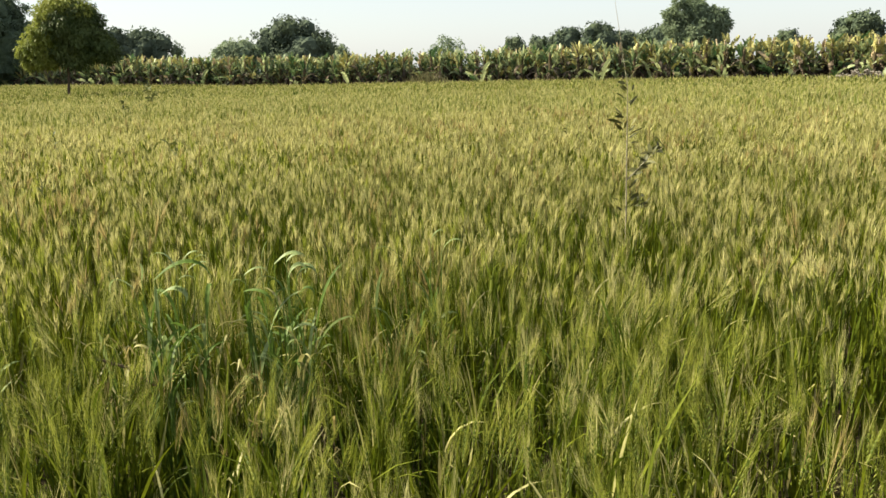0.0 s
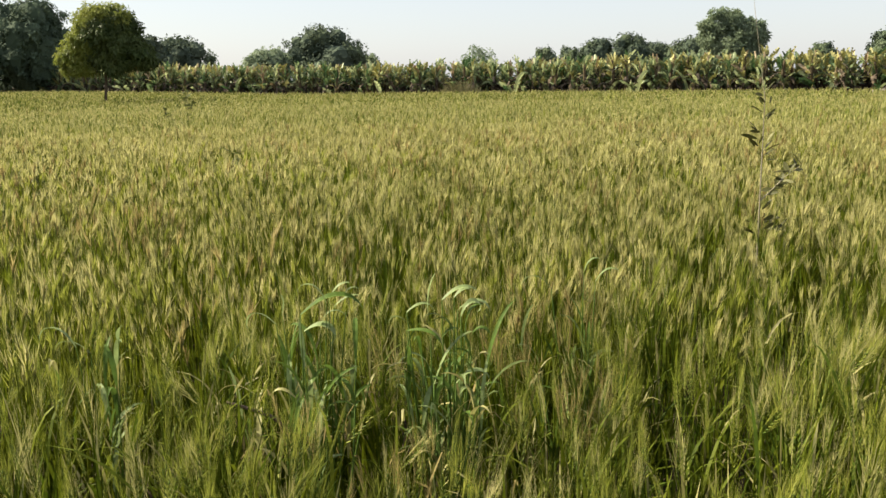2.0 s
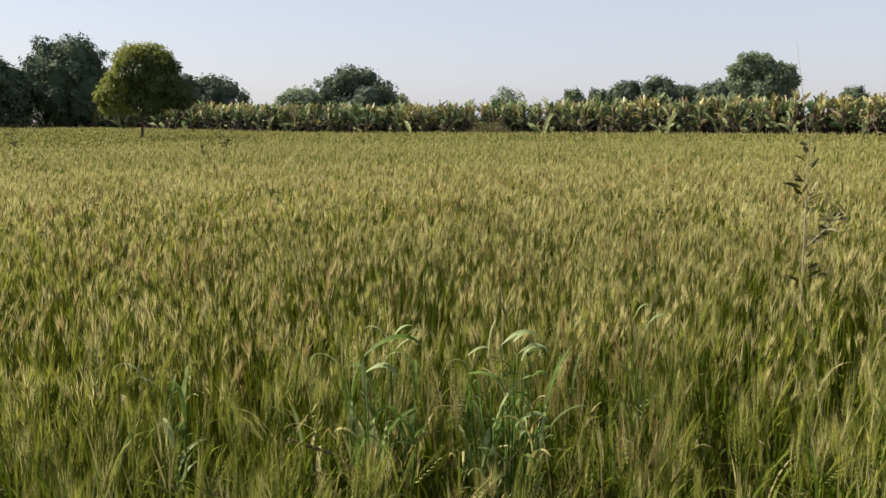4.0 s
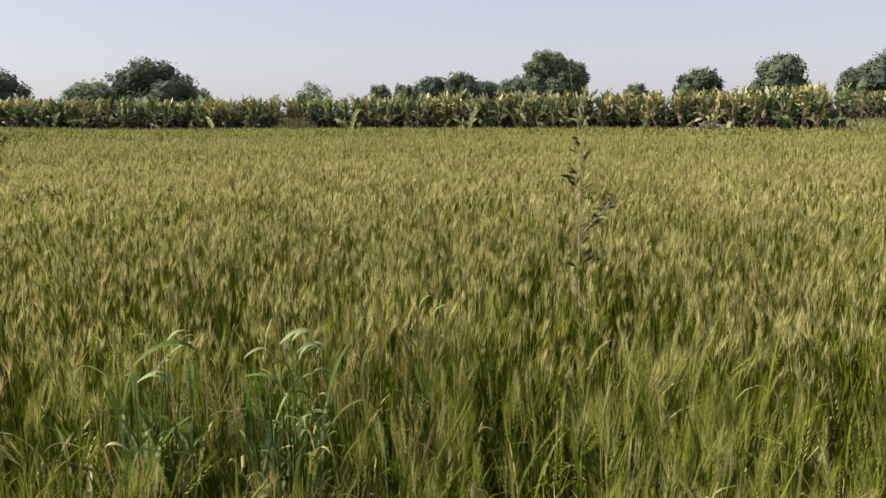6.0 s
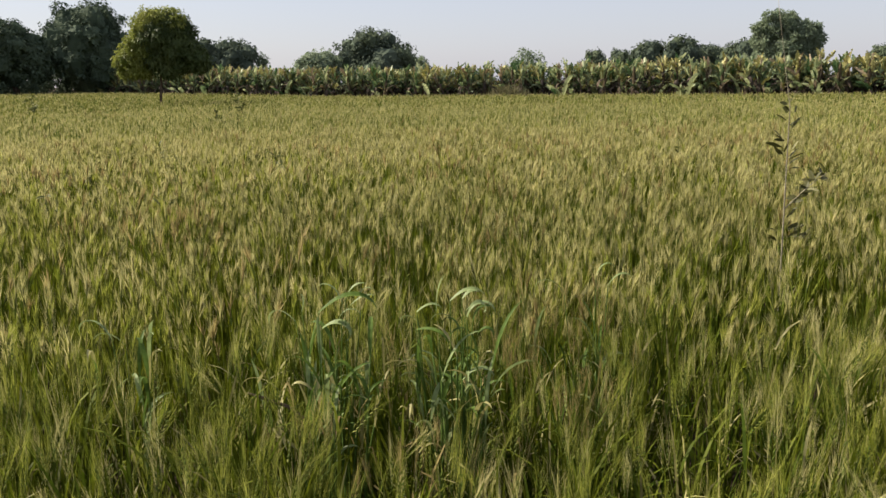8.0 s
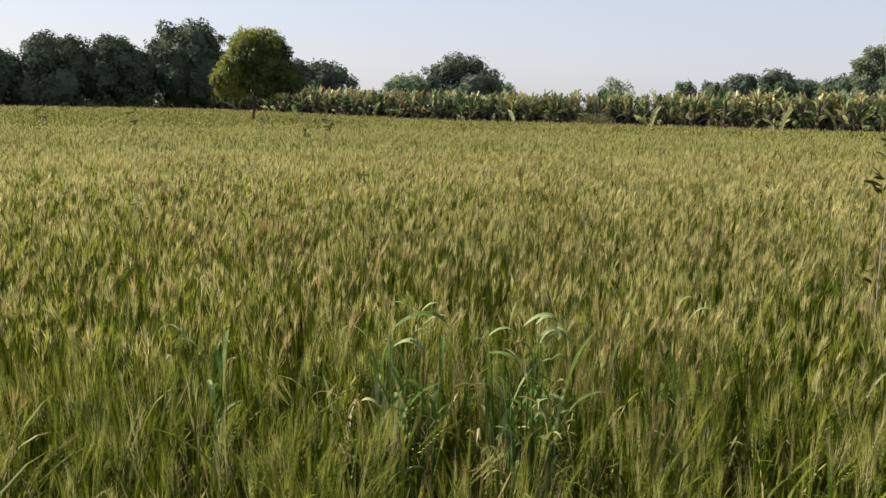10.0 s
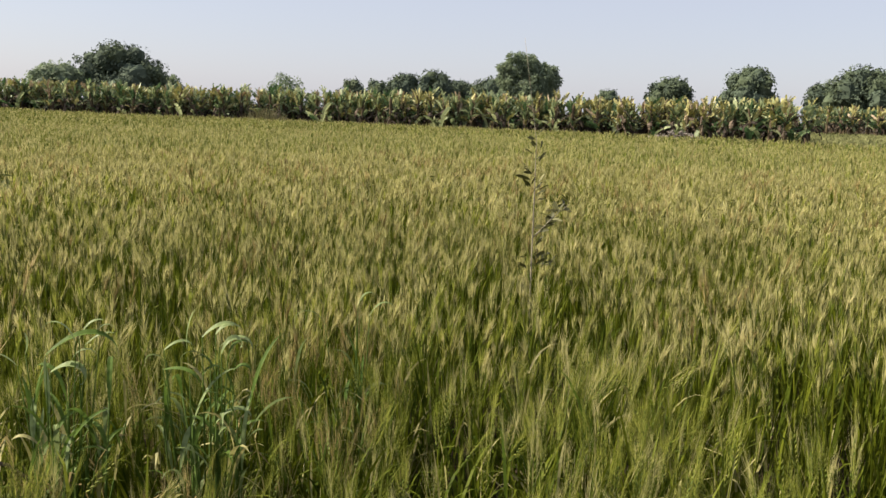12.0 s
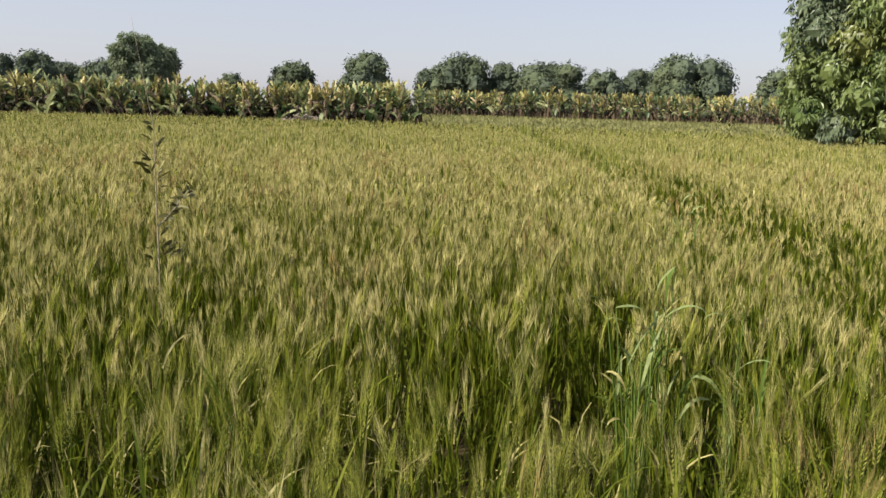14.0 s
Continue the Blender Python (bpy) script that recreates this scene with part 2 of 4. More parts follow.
# ---- wheat ----
def wheat_plant(r, lod):
    """One stalk with leaves, ear and awns, standing at the origin. Slots: 0 leaf, 1 ear, 2 awn, 3 dry leaf."""
    h = Heap()
    top = r.uniform(0.66, 0.80)
    bend = r.normal(0, 0.022, 2)
    stem = lambda t: np.array([bend[0] * t * t, bend[1] * t * t, top * t])
    fat = (1.0, 1.4, 2.0, 3.2, 6.0)[lod]
    side = lambda a: np.array([math.cos(a), math.sin(a), 0])
    if lod == 0:
        h.add(*tube([stem(t) for t in (0, 0.4, 0.75, 1)], [0.0022, 0.002, 0.0017, 0.0013], 3, False), 0)
    elif lod < 3:
        h.add(*ribbon([stem(0.1), stem(1)], [0.004 * fat, 0.003 * fat], side(r.uniform(0, 6.3))), 0)
    for i in range((7, 4, 2, 1, 0)[lod]):
        z0 = (r.uniform(0.10, 0.72) if i < 5 else r.uniform(0.5, 0.85)) if lod < 3 else r.uniform(0.5, 0.75)
        a, ln = r.uniform(0, 6.3), r.uniform(0.14, 0.27)
        floppy = r.random() < 0.25
        up, droop = (r.uniform(0.8, 1.2), r.uniform(1.2, 2.4)) if floppy else (r.uniform(1.15, 1.5), r.uniform(0.0, 0.8))
        n = (4, 2, 1, 1, 1)[lod]
        pts, p, e = [stem(z0)], stem(z0), up
        for k in range(n):
            p = p + ln / n * np.array([math.cos(a) * math.cos(e), math.sin(a) * math.cos(e), math.sin(e)])
            e -= droop / n * (0.6 + 0.8 * k / n)
            pts.append(p)
        w = 0.0082 * fat ** 0.75 * np.sin(np.linspace(0.35, 1.0, n + 1) * math.pi).clip(0) ** 0.6 + 0.0004
        h.add(*ribbon(pts, w, side(a + 1.57 + r.normal(0, 0.4))), 3 if r.random() < 0.06 else 0)
    # ear, nodding a little
    base, ln = stem(1.0), r.uniform(0.06, 0.09)
    a, tilt = r.uniform(0, 6.3), abs(r.normal(0.07, 0.14))
    if lod == 0 and r.random() < 0.10:
        tilt += r.uniform(0.3, 0.8)
    d = np.array([math.cos(a) * math.sin(tilt), math.sin(a) * math.sin(tilt), math.cos(tilt)])
    s1 = side(r.uniform(0, 6.3))
    s1 = s1 - d * (s1 @ d)
    s1 /= np.linalg.norm(s1)
    s2 = np.cross(d, s1)
    if lod == 0:
        n = 13
        for k in range(n):
            c = base + d * ln * (k + 0.3) / n
            o = s1 * (0.0035 if k % 2 else -0.0035) * (1.0 if k < n - 3 else 0.6)
            ax = d + o * 60
            ax /= np.linalg.norm(ax)
            m, q, w = c + o + ax * 0.006, np.cross(ax, s2), 0.0022
            v = [c + o * 0.3, m + q * w, m + s2 * w * 1.3, m - q * w, m - s2 * w * 1.3, c + o * 1.25 + ax * 0.0125]
            h.add(v, [(0, 2, 1), (0, 3, 2), (0, 4, 3), (0, 1, 4), (5, 1, 2), (5, 2, 3), (5, 3, 4), (5, 4, 1)], 1)
            tip = v[5]
            for i in range(3):
                aw = d * r.uniform(0.04, 0.075) + o * r.uniform(0.5, 4.0) + r.normal(0, 0.007, 3)
                q2 = s2 if i else q
                h.add([tip - q2 * 0.0004, tip + q2 * 0.0004, tip + aw], [(0, 1, 2)], 2)
    elif lod == 1:
        for s, t in ((s1, 0.010), (s2, 0.008)):
            h.add(*ribbon([base, base + d * ln * 0.3, base + d * ln * 0.75, base + d * ln], [0.004, t, t * 0.95, 0.003], s), 1)
        for k in range(18):
            b0 = base + d * ln * r.uniform(0.2, 1.0)
            aw = d * r.uniform(0.035, 0.085) + s1 * r.normal(0, 0.011) + s2 * r.normal(0, 0.011)
            q = s1 if k % 2 else s2
            h.add([b0 - q * 0.0022, b0 + q * 0.0022, b0 + aw], [(0, 1, 2)], 2)
    elif lod == 2:
        h.add(*ribbon([base, base + d * ln * 0.5, base + d * ln], [0.006, 0.013, 0.006], s1), 1)
        for k in range(10):
            b0 = base + d * ln * r.uniform(0.2, 1.0)
            aw = d * r.uniform(0.05, 0.09) + s1 * r.normal(0, 0.019) + s2 * r.normal(0, 0.019)
            q = s1 if k % 2 else s2
            h.add([b0 - q * 0.005, b0 + q * 0.005, b0 + aw], [(0, 1, 2)], 2)
    else:
        w = 0.014 if lod == 3 else 0.034
        h.add(*ribbon([stem(0), base + d * ln * 0.7], [w * 0.7, w * 1.4], s1), 1)
        for q, o in ((s1, s2), (s2, s1), (s1, s2))[:3 if lod == 3 else 2]:
            b0 = base + d * ln * r.uniform(0.1, 0.5) + o * r.normal(0, 0.012)
            h.add([b0 - q * w * 0.32, b0 + q * w * 0.32, base + d * (ln + 0.065) + o * r.normal(0, 0.03) + q * r.normal(0, 0.03)], [(0, 1, 2)], 2)
    return h.arrays()


FURROW = np.array([(3.2, 2.1), (4.0, 2.95), (5.0, 4.0), (6.3, 5.8), (8.0, 8.2), (11.2, 12.5), (19.5, 23.8), (26.0, 32.0)])
HOLES = [(cx, cy, 1.3 * cr) for cx, cy, cr in ((1.33, 3.02, 0.13), (1.42, 3.15, 0.16), (1.54, 3.32, 0.16), (1.66, 3.30, 0.13), (1.56, 2.74, 0.12), (1.62, 2.84, 0.13), (1.74, 2.98, 0.12), (2.0, 3.12, 0.12), (2.12, 3.28, 0.13), (0.52, 3.14, 0.10), (0.54, 3.3, 0.10), (1.23, 3.49, 0.10), (1.30, 3.63, 0.10), (-1.28, 4.02, 0.11), (-0.67, 4.05, 0.11), (-0.42, 2.95, 0.10))]   # bare spots
CLUMPS = [(-0.62, 3.22, 0.19), (-0.19, 3.12, 0.18), (0.17, 3.76, 0.06), (-1.18, 3.18, 0.06), (2.02, 2.75, 0.08)] + HOLES   # where grass clumps crowd out the wheat


def to_furrow(x, y):
    """Distance from the furrow that parts the two fields."""
    best = np.full(np.shape(x), 1e9)
    for p, q in zip(FURROW[:-1], FURROW[1:]):
        d = q - p
        t = np.clip(((x - p[0]) * d[0] + (y - p[1]) * d[1]) / (d @ d), 0, 1)
        best = np.minimum(best, np.hypot(x - p[0] - t * d[0], y - p[1] - t * d[1]))
    return best


def hedge_front(x):
    """y of the foot of the banana field's edge."""
    return np.interp(x, [-60, -31, -18, -1, 9.5, 20, 24.5], [75, 64.5, 61.5, 58, 52, 46.5, 40.5])


def in_field(x, y):
    far_edge = np.where(x < 24.5, hedge_front(x) - 0.5, 99.0)
    bank = (0.785 * (x - 30) + 0.62 * (y - 51) < -13) | (x < 22)
    big_tree = np.hypot(x - 30.7, y - 16.4) > 3.2
    heap = np.hypot((x - 19.4) / 2.4, (y - 43.6) / 1.5) > 1
    return (y < far_edge) & bank & big_tree & heap


rng = np.random.default_rng(11)
clump, lean_x, lean_y, tall, dried = waves(5, 0.55), waves(6, 0.9), waves(7, 0.8), waves(8, 2.3), waves(9, 1.6)
field = Heap()
# (level of detail, nearest, farthest, stalks per square metre, from azimuth, to azimuth)
BELTS = [(0, 0.55, 2.9, 330, -50, 72), (1, 2.9, 6.5, 350, -46, 70), (2, 6.5, 15, 170, -44, 67), (3, 15, 32, 60, -43, 66), (4, 32, 75, 19, -43, 64),
         (3, 0.5, 5, 130, 72, 310), (3, 5, 10, 40, 72, 310), (4, 10, 40, 6, 72, 310)]
for lod, r0, r1, dens, a0, a1 in BELTS:
    n = int(math.radians(a1 - a0) / 2 * (r1 * r1 - r0 * r0) * dens)
    per = (6, 5, 2, 1, 1)[lod]                # stalks of one plant stand together
    g = n // per + 1
    rr = np.sqrt(rng.uniform(r0 * r0, r1 * r1, g))
    aa = np.radians(rng.uniform(a0, a1, g))
    px, py, own = 0.05 + rr * np.sin(aa), 0.98 + rr * np.cos(aa), rng.normal(0, 1, (3, g))
    px, py, own = np.repeat(px, per)[:n], np.repeat(py, per)[:n], np.repeat(own, per, 1)[:, :n]
    x, y = px + rng.normal(0, 0.028, n), py + rng.normal(0, 0.028, n)
    near_clump = sum(np.hypot(x - cx, y - cy) < cr for cx, cy, cr in CLUMPS) > 0
    fd = to_furrow(x, y)
    keep = in_field(x, y) & (rng.random(n) < np.clip(0.9 + (0.36, 0.24, 0.16, 0.15, 0.12)[lod] * clump(x, y), 0.12, 1)) & ((fd > 0.25) | (rng.random(n) < 0.42)) & ~near_clump
    x, y, fd, own = x[keep], y[keep], fd[keep], own[:, keep]
    n = len(x)
    kinds = 24 if lod < 3 else 16
    temps = [wheat_plant(rng, lod) for _ in range(kinds)]
    pick = rng.integers(0, kinds, n)
    hs = (1.0 + 0.05 * tall(x, y) + 0.045 * own[0] + (0.08, 0.07, 0.05, 0.04, 0.04)[lod] * rng.normal(-0.3, 1, n)) * (1 - 0.13 * step((np.hypot(x, y - 1) - 8) / 28)) * np.where(fd < 0.55, 0.52 + 0.48 * np.clip(fd / 0.55, 0, 1), 1.0)
    lx, ly = 0.02 + 0.05 * lean_x(x, y) + 0.045 * own[1] + 0.04 * rng.normal(0, 1, n), 0.02 + 0.05 * lean_y(x, y) + 0.045 * own[2] + 0.04 * rng.normal(0, 1, n)
    brown = dried(x, y) + 0.45 * own[0] > 1.25        # patches that ripened early
    brown |= (np.hypot(x + 0.42, (y - 3.05) * 0.7) < 0.24) & (rng.random(n) < 0.55)      # scorched between the two large clumps
    greened = rng.random(n) < 0.06 + 0.64 * (1 - step((np.hypot(x, y - 1) - 1.5) / 3.2)) + 0.38 * step((-x - 0.4) / 2.5) * (1 - step((np.hypot(x, y - 1) - 5) / 6))      # greener near the camera, where the steep view is put into colour, and to the west
    turn, z0 = rng.uniform(0, 6.283, n), rise(x, y) - 0.01
    for k in range(kinds):
        j = np.nonzero(pick == k)[0]
        if not len(j):
            continue
        v, f, m = temps[k]
        c, s = np.cos(turn[j])[:, None], np.sin(turn[j])[:, None]
        vz = v[None, :, 2] * hs[j][:, None]
        bow = vz * np.clip(vz, 0, None) / 0.8
        vx = c * v[None, :, 0] - s * v[None, :, 1] + x[j][:, None] + bow * lx[j][:, None]
        vy = s * v[None, :, 0] + c * v[None, :, 1] + y[j][:, None] + bow * ly[j][:, None]
        vv = np.stack([vx, vy, vz + z0[j][:, None]], -1).reshape(-1, 3)
        ff = (f[None] + (np.arange(len(j)) * len(v))[:, None, None]).reshape(-1, 3)
        field.v.append(vv)
        field.f.append(ff + field.n)
        mm = np.tile(m, (len(j), 1))
        mm[(mm == 2) & brown[j][:, None]] = 4
        mm[(mm == 2) & greened[j][:, None]] = 5
        field.m.append(mm.ravel())
        field.n += len(vv)
for cx, cy, cr in HOLES:
    for i in range(8):
        a, b = rng.uniform(0, 6.3), rng.uniform(0, 6.3)
        p = np.array([cx + math.cos(a) * cr, cy + math.sin(a) * cr, rng.uniform(0.1, 0.5)])
        d = np.array([math.cos(b), math.sin(b), rng.uniform(-0.8, 0.6)]) * rng.uniform(0.08, 0.2)
        field.add(*ribbon([p, p + d * 0.5 + (0, 0, 0.02), p + d + (0, 0, -0.03)], [0.004, 0.006, 0.001], (-math.sin(b), math.cos(b), 0.3)), 3)
for cx, cy, cr in CLUMPS[:2]:          # browned trash round the feet of the two grass clumps
    for i in range(34):
        a, b = rng.uniform(0, 6.3), rng.uniform(0, 6.3)
        p = np.array([cx + math.cos(a) * cr * 0.8, cy - 0.06 + math.sin(a) * cr * 0.8, rng.uniform(0.4, 0.76)])
        d = np.array([math.cos(b) * 0.5, math.sin(b) * 0.5, rng.uniform(-1.2, 0.9)]) * rng.uniform(0.06, 0.16)
        field.add(*ribbon([p, p + d * 0.5 + (0, 0, 0.02), p + d + (0, 0, -0.03)], [0.004, 0.007, 0.001], (-math.sin(b), math.cos(b), 0.3)), 4 if i % 3 else 3)
wheat = new("wheat_field", field.mesh("wheat_field", [W_LEAF, W_EAR, W_AWN, W_DRY, W_BROWN, W_GREEN]))
tagged(wheat, "dense ripening green and gold bearded wheat growing in brown soil", "wheat", kind="stuff")


# ---- banana plants ----
def banana_leaf(r, foot, az, up, length, width, droop, fold, torn, n=6, roll=0.0):
    """One arching leaf, its blade torn into strips along the midrib."""
    h = Heap()
    p, e, pts, dirs = np.array(foot, float), up, [np.array(foot, float)], []
    for k in range(n + 1):
        d = np.array([math.cos(az) * math.cos(e), math.sin(az) * math.cos(e), math.sin(e)])
        dirs.append(d)
        p = p + d * length / (n + 1)
        pts.append(p)
        e -= droop / n * (0.4 + 1.2 * k / n)
    side = np.array([-math.sin(az), math.cos(az), 0]) * math.cos(roll) + np.cross(dirs[0], (-math.sin(az), math.cos(az), 0)) * math.sin(roll)
    prof = lambda t: width / 2 * (max(0.0, math.sin(math.pi * min(1, 0.12 + 0.84 * t))) ** 0.5)
    for s in (-1, 1):
        sag, tears = fold + r.normal(0, torn), set(r.integers(2, n + 1, 3 if torn < 0.3 else 6))
        for k in range(1, n + 1):
            sag += r.normal(0, 0.04) + (r.normal(0, 0.35 + torn) if k in tears else 0)
            nrm = np.cross(side, dirs[k])
            out = side * s * math.cos(sag) + (nrm if nrm[2] > 0 else -nrm) * math.sin(sag)
            a, b = pts[k], pts[k + 1] if k < n else pts[k] + dirs[k] * length / (n + 1)
            cut = 0.06 if k in tears else 0.0
            o0, o1 = a + out * prof((k - 1) / n) + dirs[k] * cut, b + out * prof(k / n)
            h.add([a, b, o1, o0], [(0, 1, 2), (0, 2, 3)], 0)
    h.add(*ribbon(pts[:-1], np.linspace(0.05, 0.012, n + 1), side), 0)
    return h


def ragged_leaf(r, foot, t, tall=1.0, n=6):
    """A wind-torn leaf of the crown; t runs from its lowest leaf, spreading, to its highest, erect."""
    out = np.array([r.normal(0, 0.07), r.normal(0, 0.07), r.normal(0, 0.05)])
    up = min(1.53, r.uniform(0.6, 1.38) + 0.25 * t)
    return banana_leaf(r, np.asarray(foot) + out, r.uniform(0, 6.3), up, r.uniform(0.5, 0.88) * tall * (1.1 - 0.2 * t), r.uniform(0.15, 0.26), r.uniform(0.1, 1.4) * (1.2 - 0.7 * t), r.uniform(0.0, 0.7), 0.14, n, r.normal(0, 0.5))


def banana_plant(seed, tall=1.0, yellow=0.3):
    r = np.random.default_rng(seed)
    root = new("banana_plant")
    top = r.uniform(1.6, 1.9) * tall
    lean = r.normal(0, 0.08, 2)
    axis = lambda t: np.array([lean[0] * t * t, lean[1] * t * t, top * t])
    h = Heap().add(*tube([axis(t) for t in (-0.03, 0.15, 0.4, 0.7, 1.0, 1.12)], [0.12, 0.115, 0.105, 0.09, 0.07, 0.03], 7), 0)
    part("pseudostem", h.mesh("banana_pseudostem", [SHEATH], True), root, "brown sheathed stem")
    n = int(r.integers(21, 24))
    for k in range(n):
        t = k / (n - 1)
        leaf = ragged_leaf(r, axis(0.36 + 0.64 * t), t, tall)
        # yellowing leaves, more of them higher up to paint sunlight on the tops
        ye = r.random() < 0.02 + yellow * (0.3 + 1.4 * t)
        tan = r.random() < (0.02, 0.11, 0.05)[seed % 3] * (0.3 + 1.4 * t)
        part("leaf", leaf.mesh("banana_leaf", [B_TAN if tan else B_YELLOW if ye else B_LEAF]), root, "scorched tan leaf" if tan else "yellowing torn leaf, coloured partly for sunlight" if ye else "")
    for k in range(int(r.integers(7, 10))):
        leaf = banana_leaf(r, axis(r.uniform(0.45, 0.9)), r.uniform(0, 6.3), r.uniform(-0.8, 0.3), r.uniform(0.55, 0.95), r.uniform(0.12, 0.26), r.uniform(1.2, 2.2), -0.6, 0.4)
        part("dry_leaf", leaf.mesh("banana_dry_shaded_leaf", [B_DRY]), root, "withered brown hanging leaf")
    for j in range(1):
        # a sucker at the foot
        a = r.uniform(0, 6.3)
        foot = np.array([math.cos(a) * 0.35, math.sin(a) * 0.35, 0])
        for k in range(2):
            leaf = banana_leaf(r, foot + (0, 0, 0.25), r.uniform(0, 6.3), r.uniform(0.9, 1.4), r.uniform(0.9, 1.6), 0.32, 0.9, 0.4, 0.12)
            part("sucker_leaf", leaf.mesh("banana_sucker_leaf", [B_LEAF]), root)
    return tagged(root, "banana plant with torn yellow-green leaves and withered skirts", "banana plant", "banana plants at the field's edge")


kinds = [banana_plant(100 + k, 0.95 + 0.05 * (k % 3), (0.06, 0.12, 0.2, 0.3, 0.42, 0.56, 0.72)[k % 7]) for k in range(7)]
rb = np.random.default_rng(21)
spots = []
for row, (pace, back) in enumerate(((0.95, 0.0), (1.2, 1.2))):
    xs = -36.5 + rb.uniform(0, 1)
    while xs < 24.6:
        yy = float(hedge_front(xs)) + back + rb.normal(0, 0.25)
        spots.append((xs + rb.normal(0, 0.15) + back * 0.3, yy, 1.17 + 0.05 * (xs > -6) - 0.08 * step((xs - 15) / 6) + rb.normal(0, 0.035)))
        slope = float(hedge_front(xs + 0.5) - hedge_front(xs - 0.5))
        xs += pace / math.hypot(1, slope) * rb.uniform(0.8, 1.2)
for row, (pace, back) in enumerate(((1.05, 0.0), (1.5, 1.4))):
    t = rb.uniform(0, 1)
    while t < 39:
        p, d = np.array([30.0, 51.0]), np.array([0.62, -0.785])
        q = p + d * t + np.array([0.785, 0.62]) * back + rb.normal(0, 0.25, 2)
        spots.append((q[0], q[1], 0.80 + rb.normal(0, 0.04)))
        t += pace * rb.uniform(0.8, 1.2)
used = set()
for x, y, s in spots:
    k = int(np.clip(rb.normal(1.9 + 3.2 * step((x + 5) / 28), 1.7), 0, 6.99))      # the plants grow yellower towards the east
    m = pose(x, y, float(rise(x, y)) - 0.04, 0, 0, rb.uniform(0, 360)) @ Matrix.Scale(s, 4)
    if k in used:
        ob = copy_thing(kinds[k], m)
    else:
        ob = kinds[k]
        used.add(k)
    ob.matrix_basis = m
# the inner rows, which nobody could count, as one thicket
thicket = Heap()
packs = []
for k in range(5):
    h, r = Heap(), np.random.default_rng(300 + k)
    for i in range(22):
        t = i / 21
        v, f, m = ragged_leaf(r, (0, 0, 0.55 + 1.25 * t), t, 1.0, 4).arrays()
        # yellow again increases upwards, standing in for sun on the upper leaves
        h.add(v, f, 4 if r.random() < 0.035 * k * t else 1 if r.random() < 0.1 + 0.3 * t else 0)
    for i in range(9):
        v, f, m = banana_leaf(r, (0, 0, r.uniform(0.7, 1.5)), r.uniform(0, 6.3), r.uniform(-0.5, 0.5), r.uniform(0.6, 1.0), 0.18, 1.7, -0.5, 0.4, 4).arrays()
        h.add(v, f, 2)
    v, f = tube([(0, 0, 0), (0, 0, 0.7), (0, 0, 1.6)], [0.12, 0.1, 0.05], 5)
    h.add(v, f, 3)
    packs.append(h.arrays())


def thicken(x, y, scale=1.0):
    v, f, m = packs[int(rb.integers(0, 5))]
    a, s = rb.uniform(0, 6.28), rb.uniform(1.05, 1.19) * scale
    c, d = math.cos(a) * s, math.sin(a) * s
    thicket.v.append(np.stack([v[:, 0] * c - v[:, 1] * d + x, v[:, 0] * d + v[:, 1] * c + y, v[:, 2] * s + float(rise(x, y)) - 0.04], 1))
    thicket.f.append(f + thicket.n)
    thicket.m.append(m)
    thicket.n += len(v)


for back in (0.3, 0.7, 1.8, 3.2):
    for x in np.arange(-36, 25, 0.8):
        thicken(x + back * 0.35 + rb.normal(0, 0.3), float(hedge_front(x)) + back + rb.normal(0, 0.4))
for back in (1.7, 2.9, 4.2, 5.6):
    for t in np.arange(-3, 46, 1.0):
        thicken(30 + 0.62 * t + 0.785 * back + rb.normal(0, 0.3), 51 - 0.785 * t + 0.62 * back + rb.normal(0, 0.3), 0.72)
tagged(new("banana_thicket", thicket.mesh("banana_thicket", [B_LEAF, B_YELLOW, B_DRY, SHEATH, B_TAN])), "inner rows of the green and yellow banana plantation", "banana plants", kind="stuff")


# ---- trees ----
def budded(r, lobes, tones, n=7, size=0.42):
    """Smaller lobes all over the larger ones, so that a crown is knobbly at two scales."""
    out, tone = list(lobes), list(tones)
    for (c, q), k in zip(lobes, tones):
        c, q = np.array(c, float), np.array(q, float)
        for _ in range(n):
            d = r.normal(0, 1, 3) + (0, 0, 0.35)
            d /= np.linalg.norm(d)
            b = q.mean() * size * r.uniform(0.65, 1.2)
            out.append((c + d * (q - b * 0.45), (b, b, b * 0.85)))
            tone.append(k)
    return out, tone


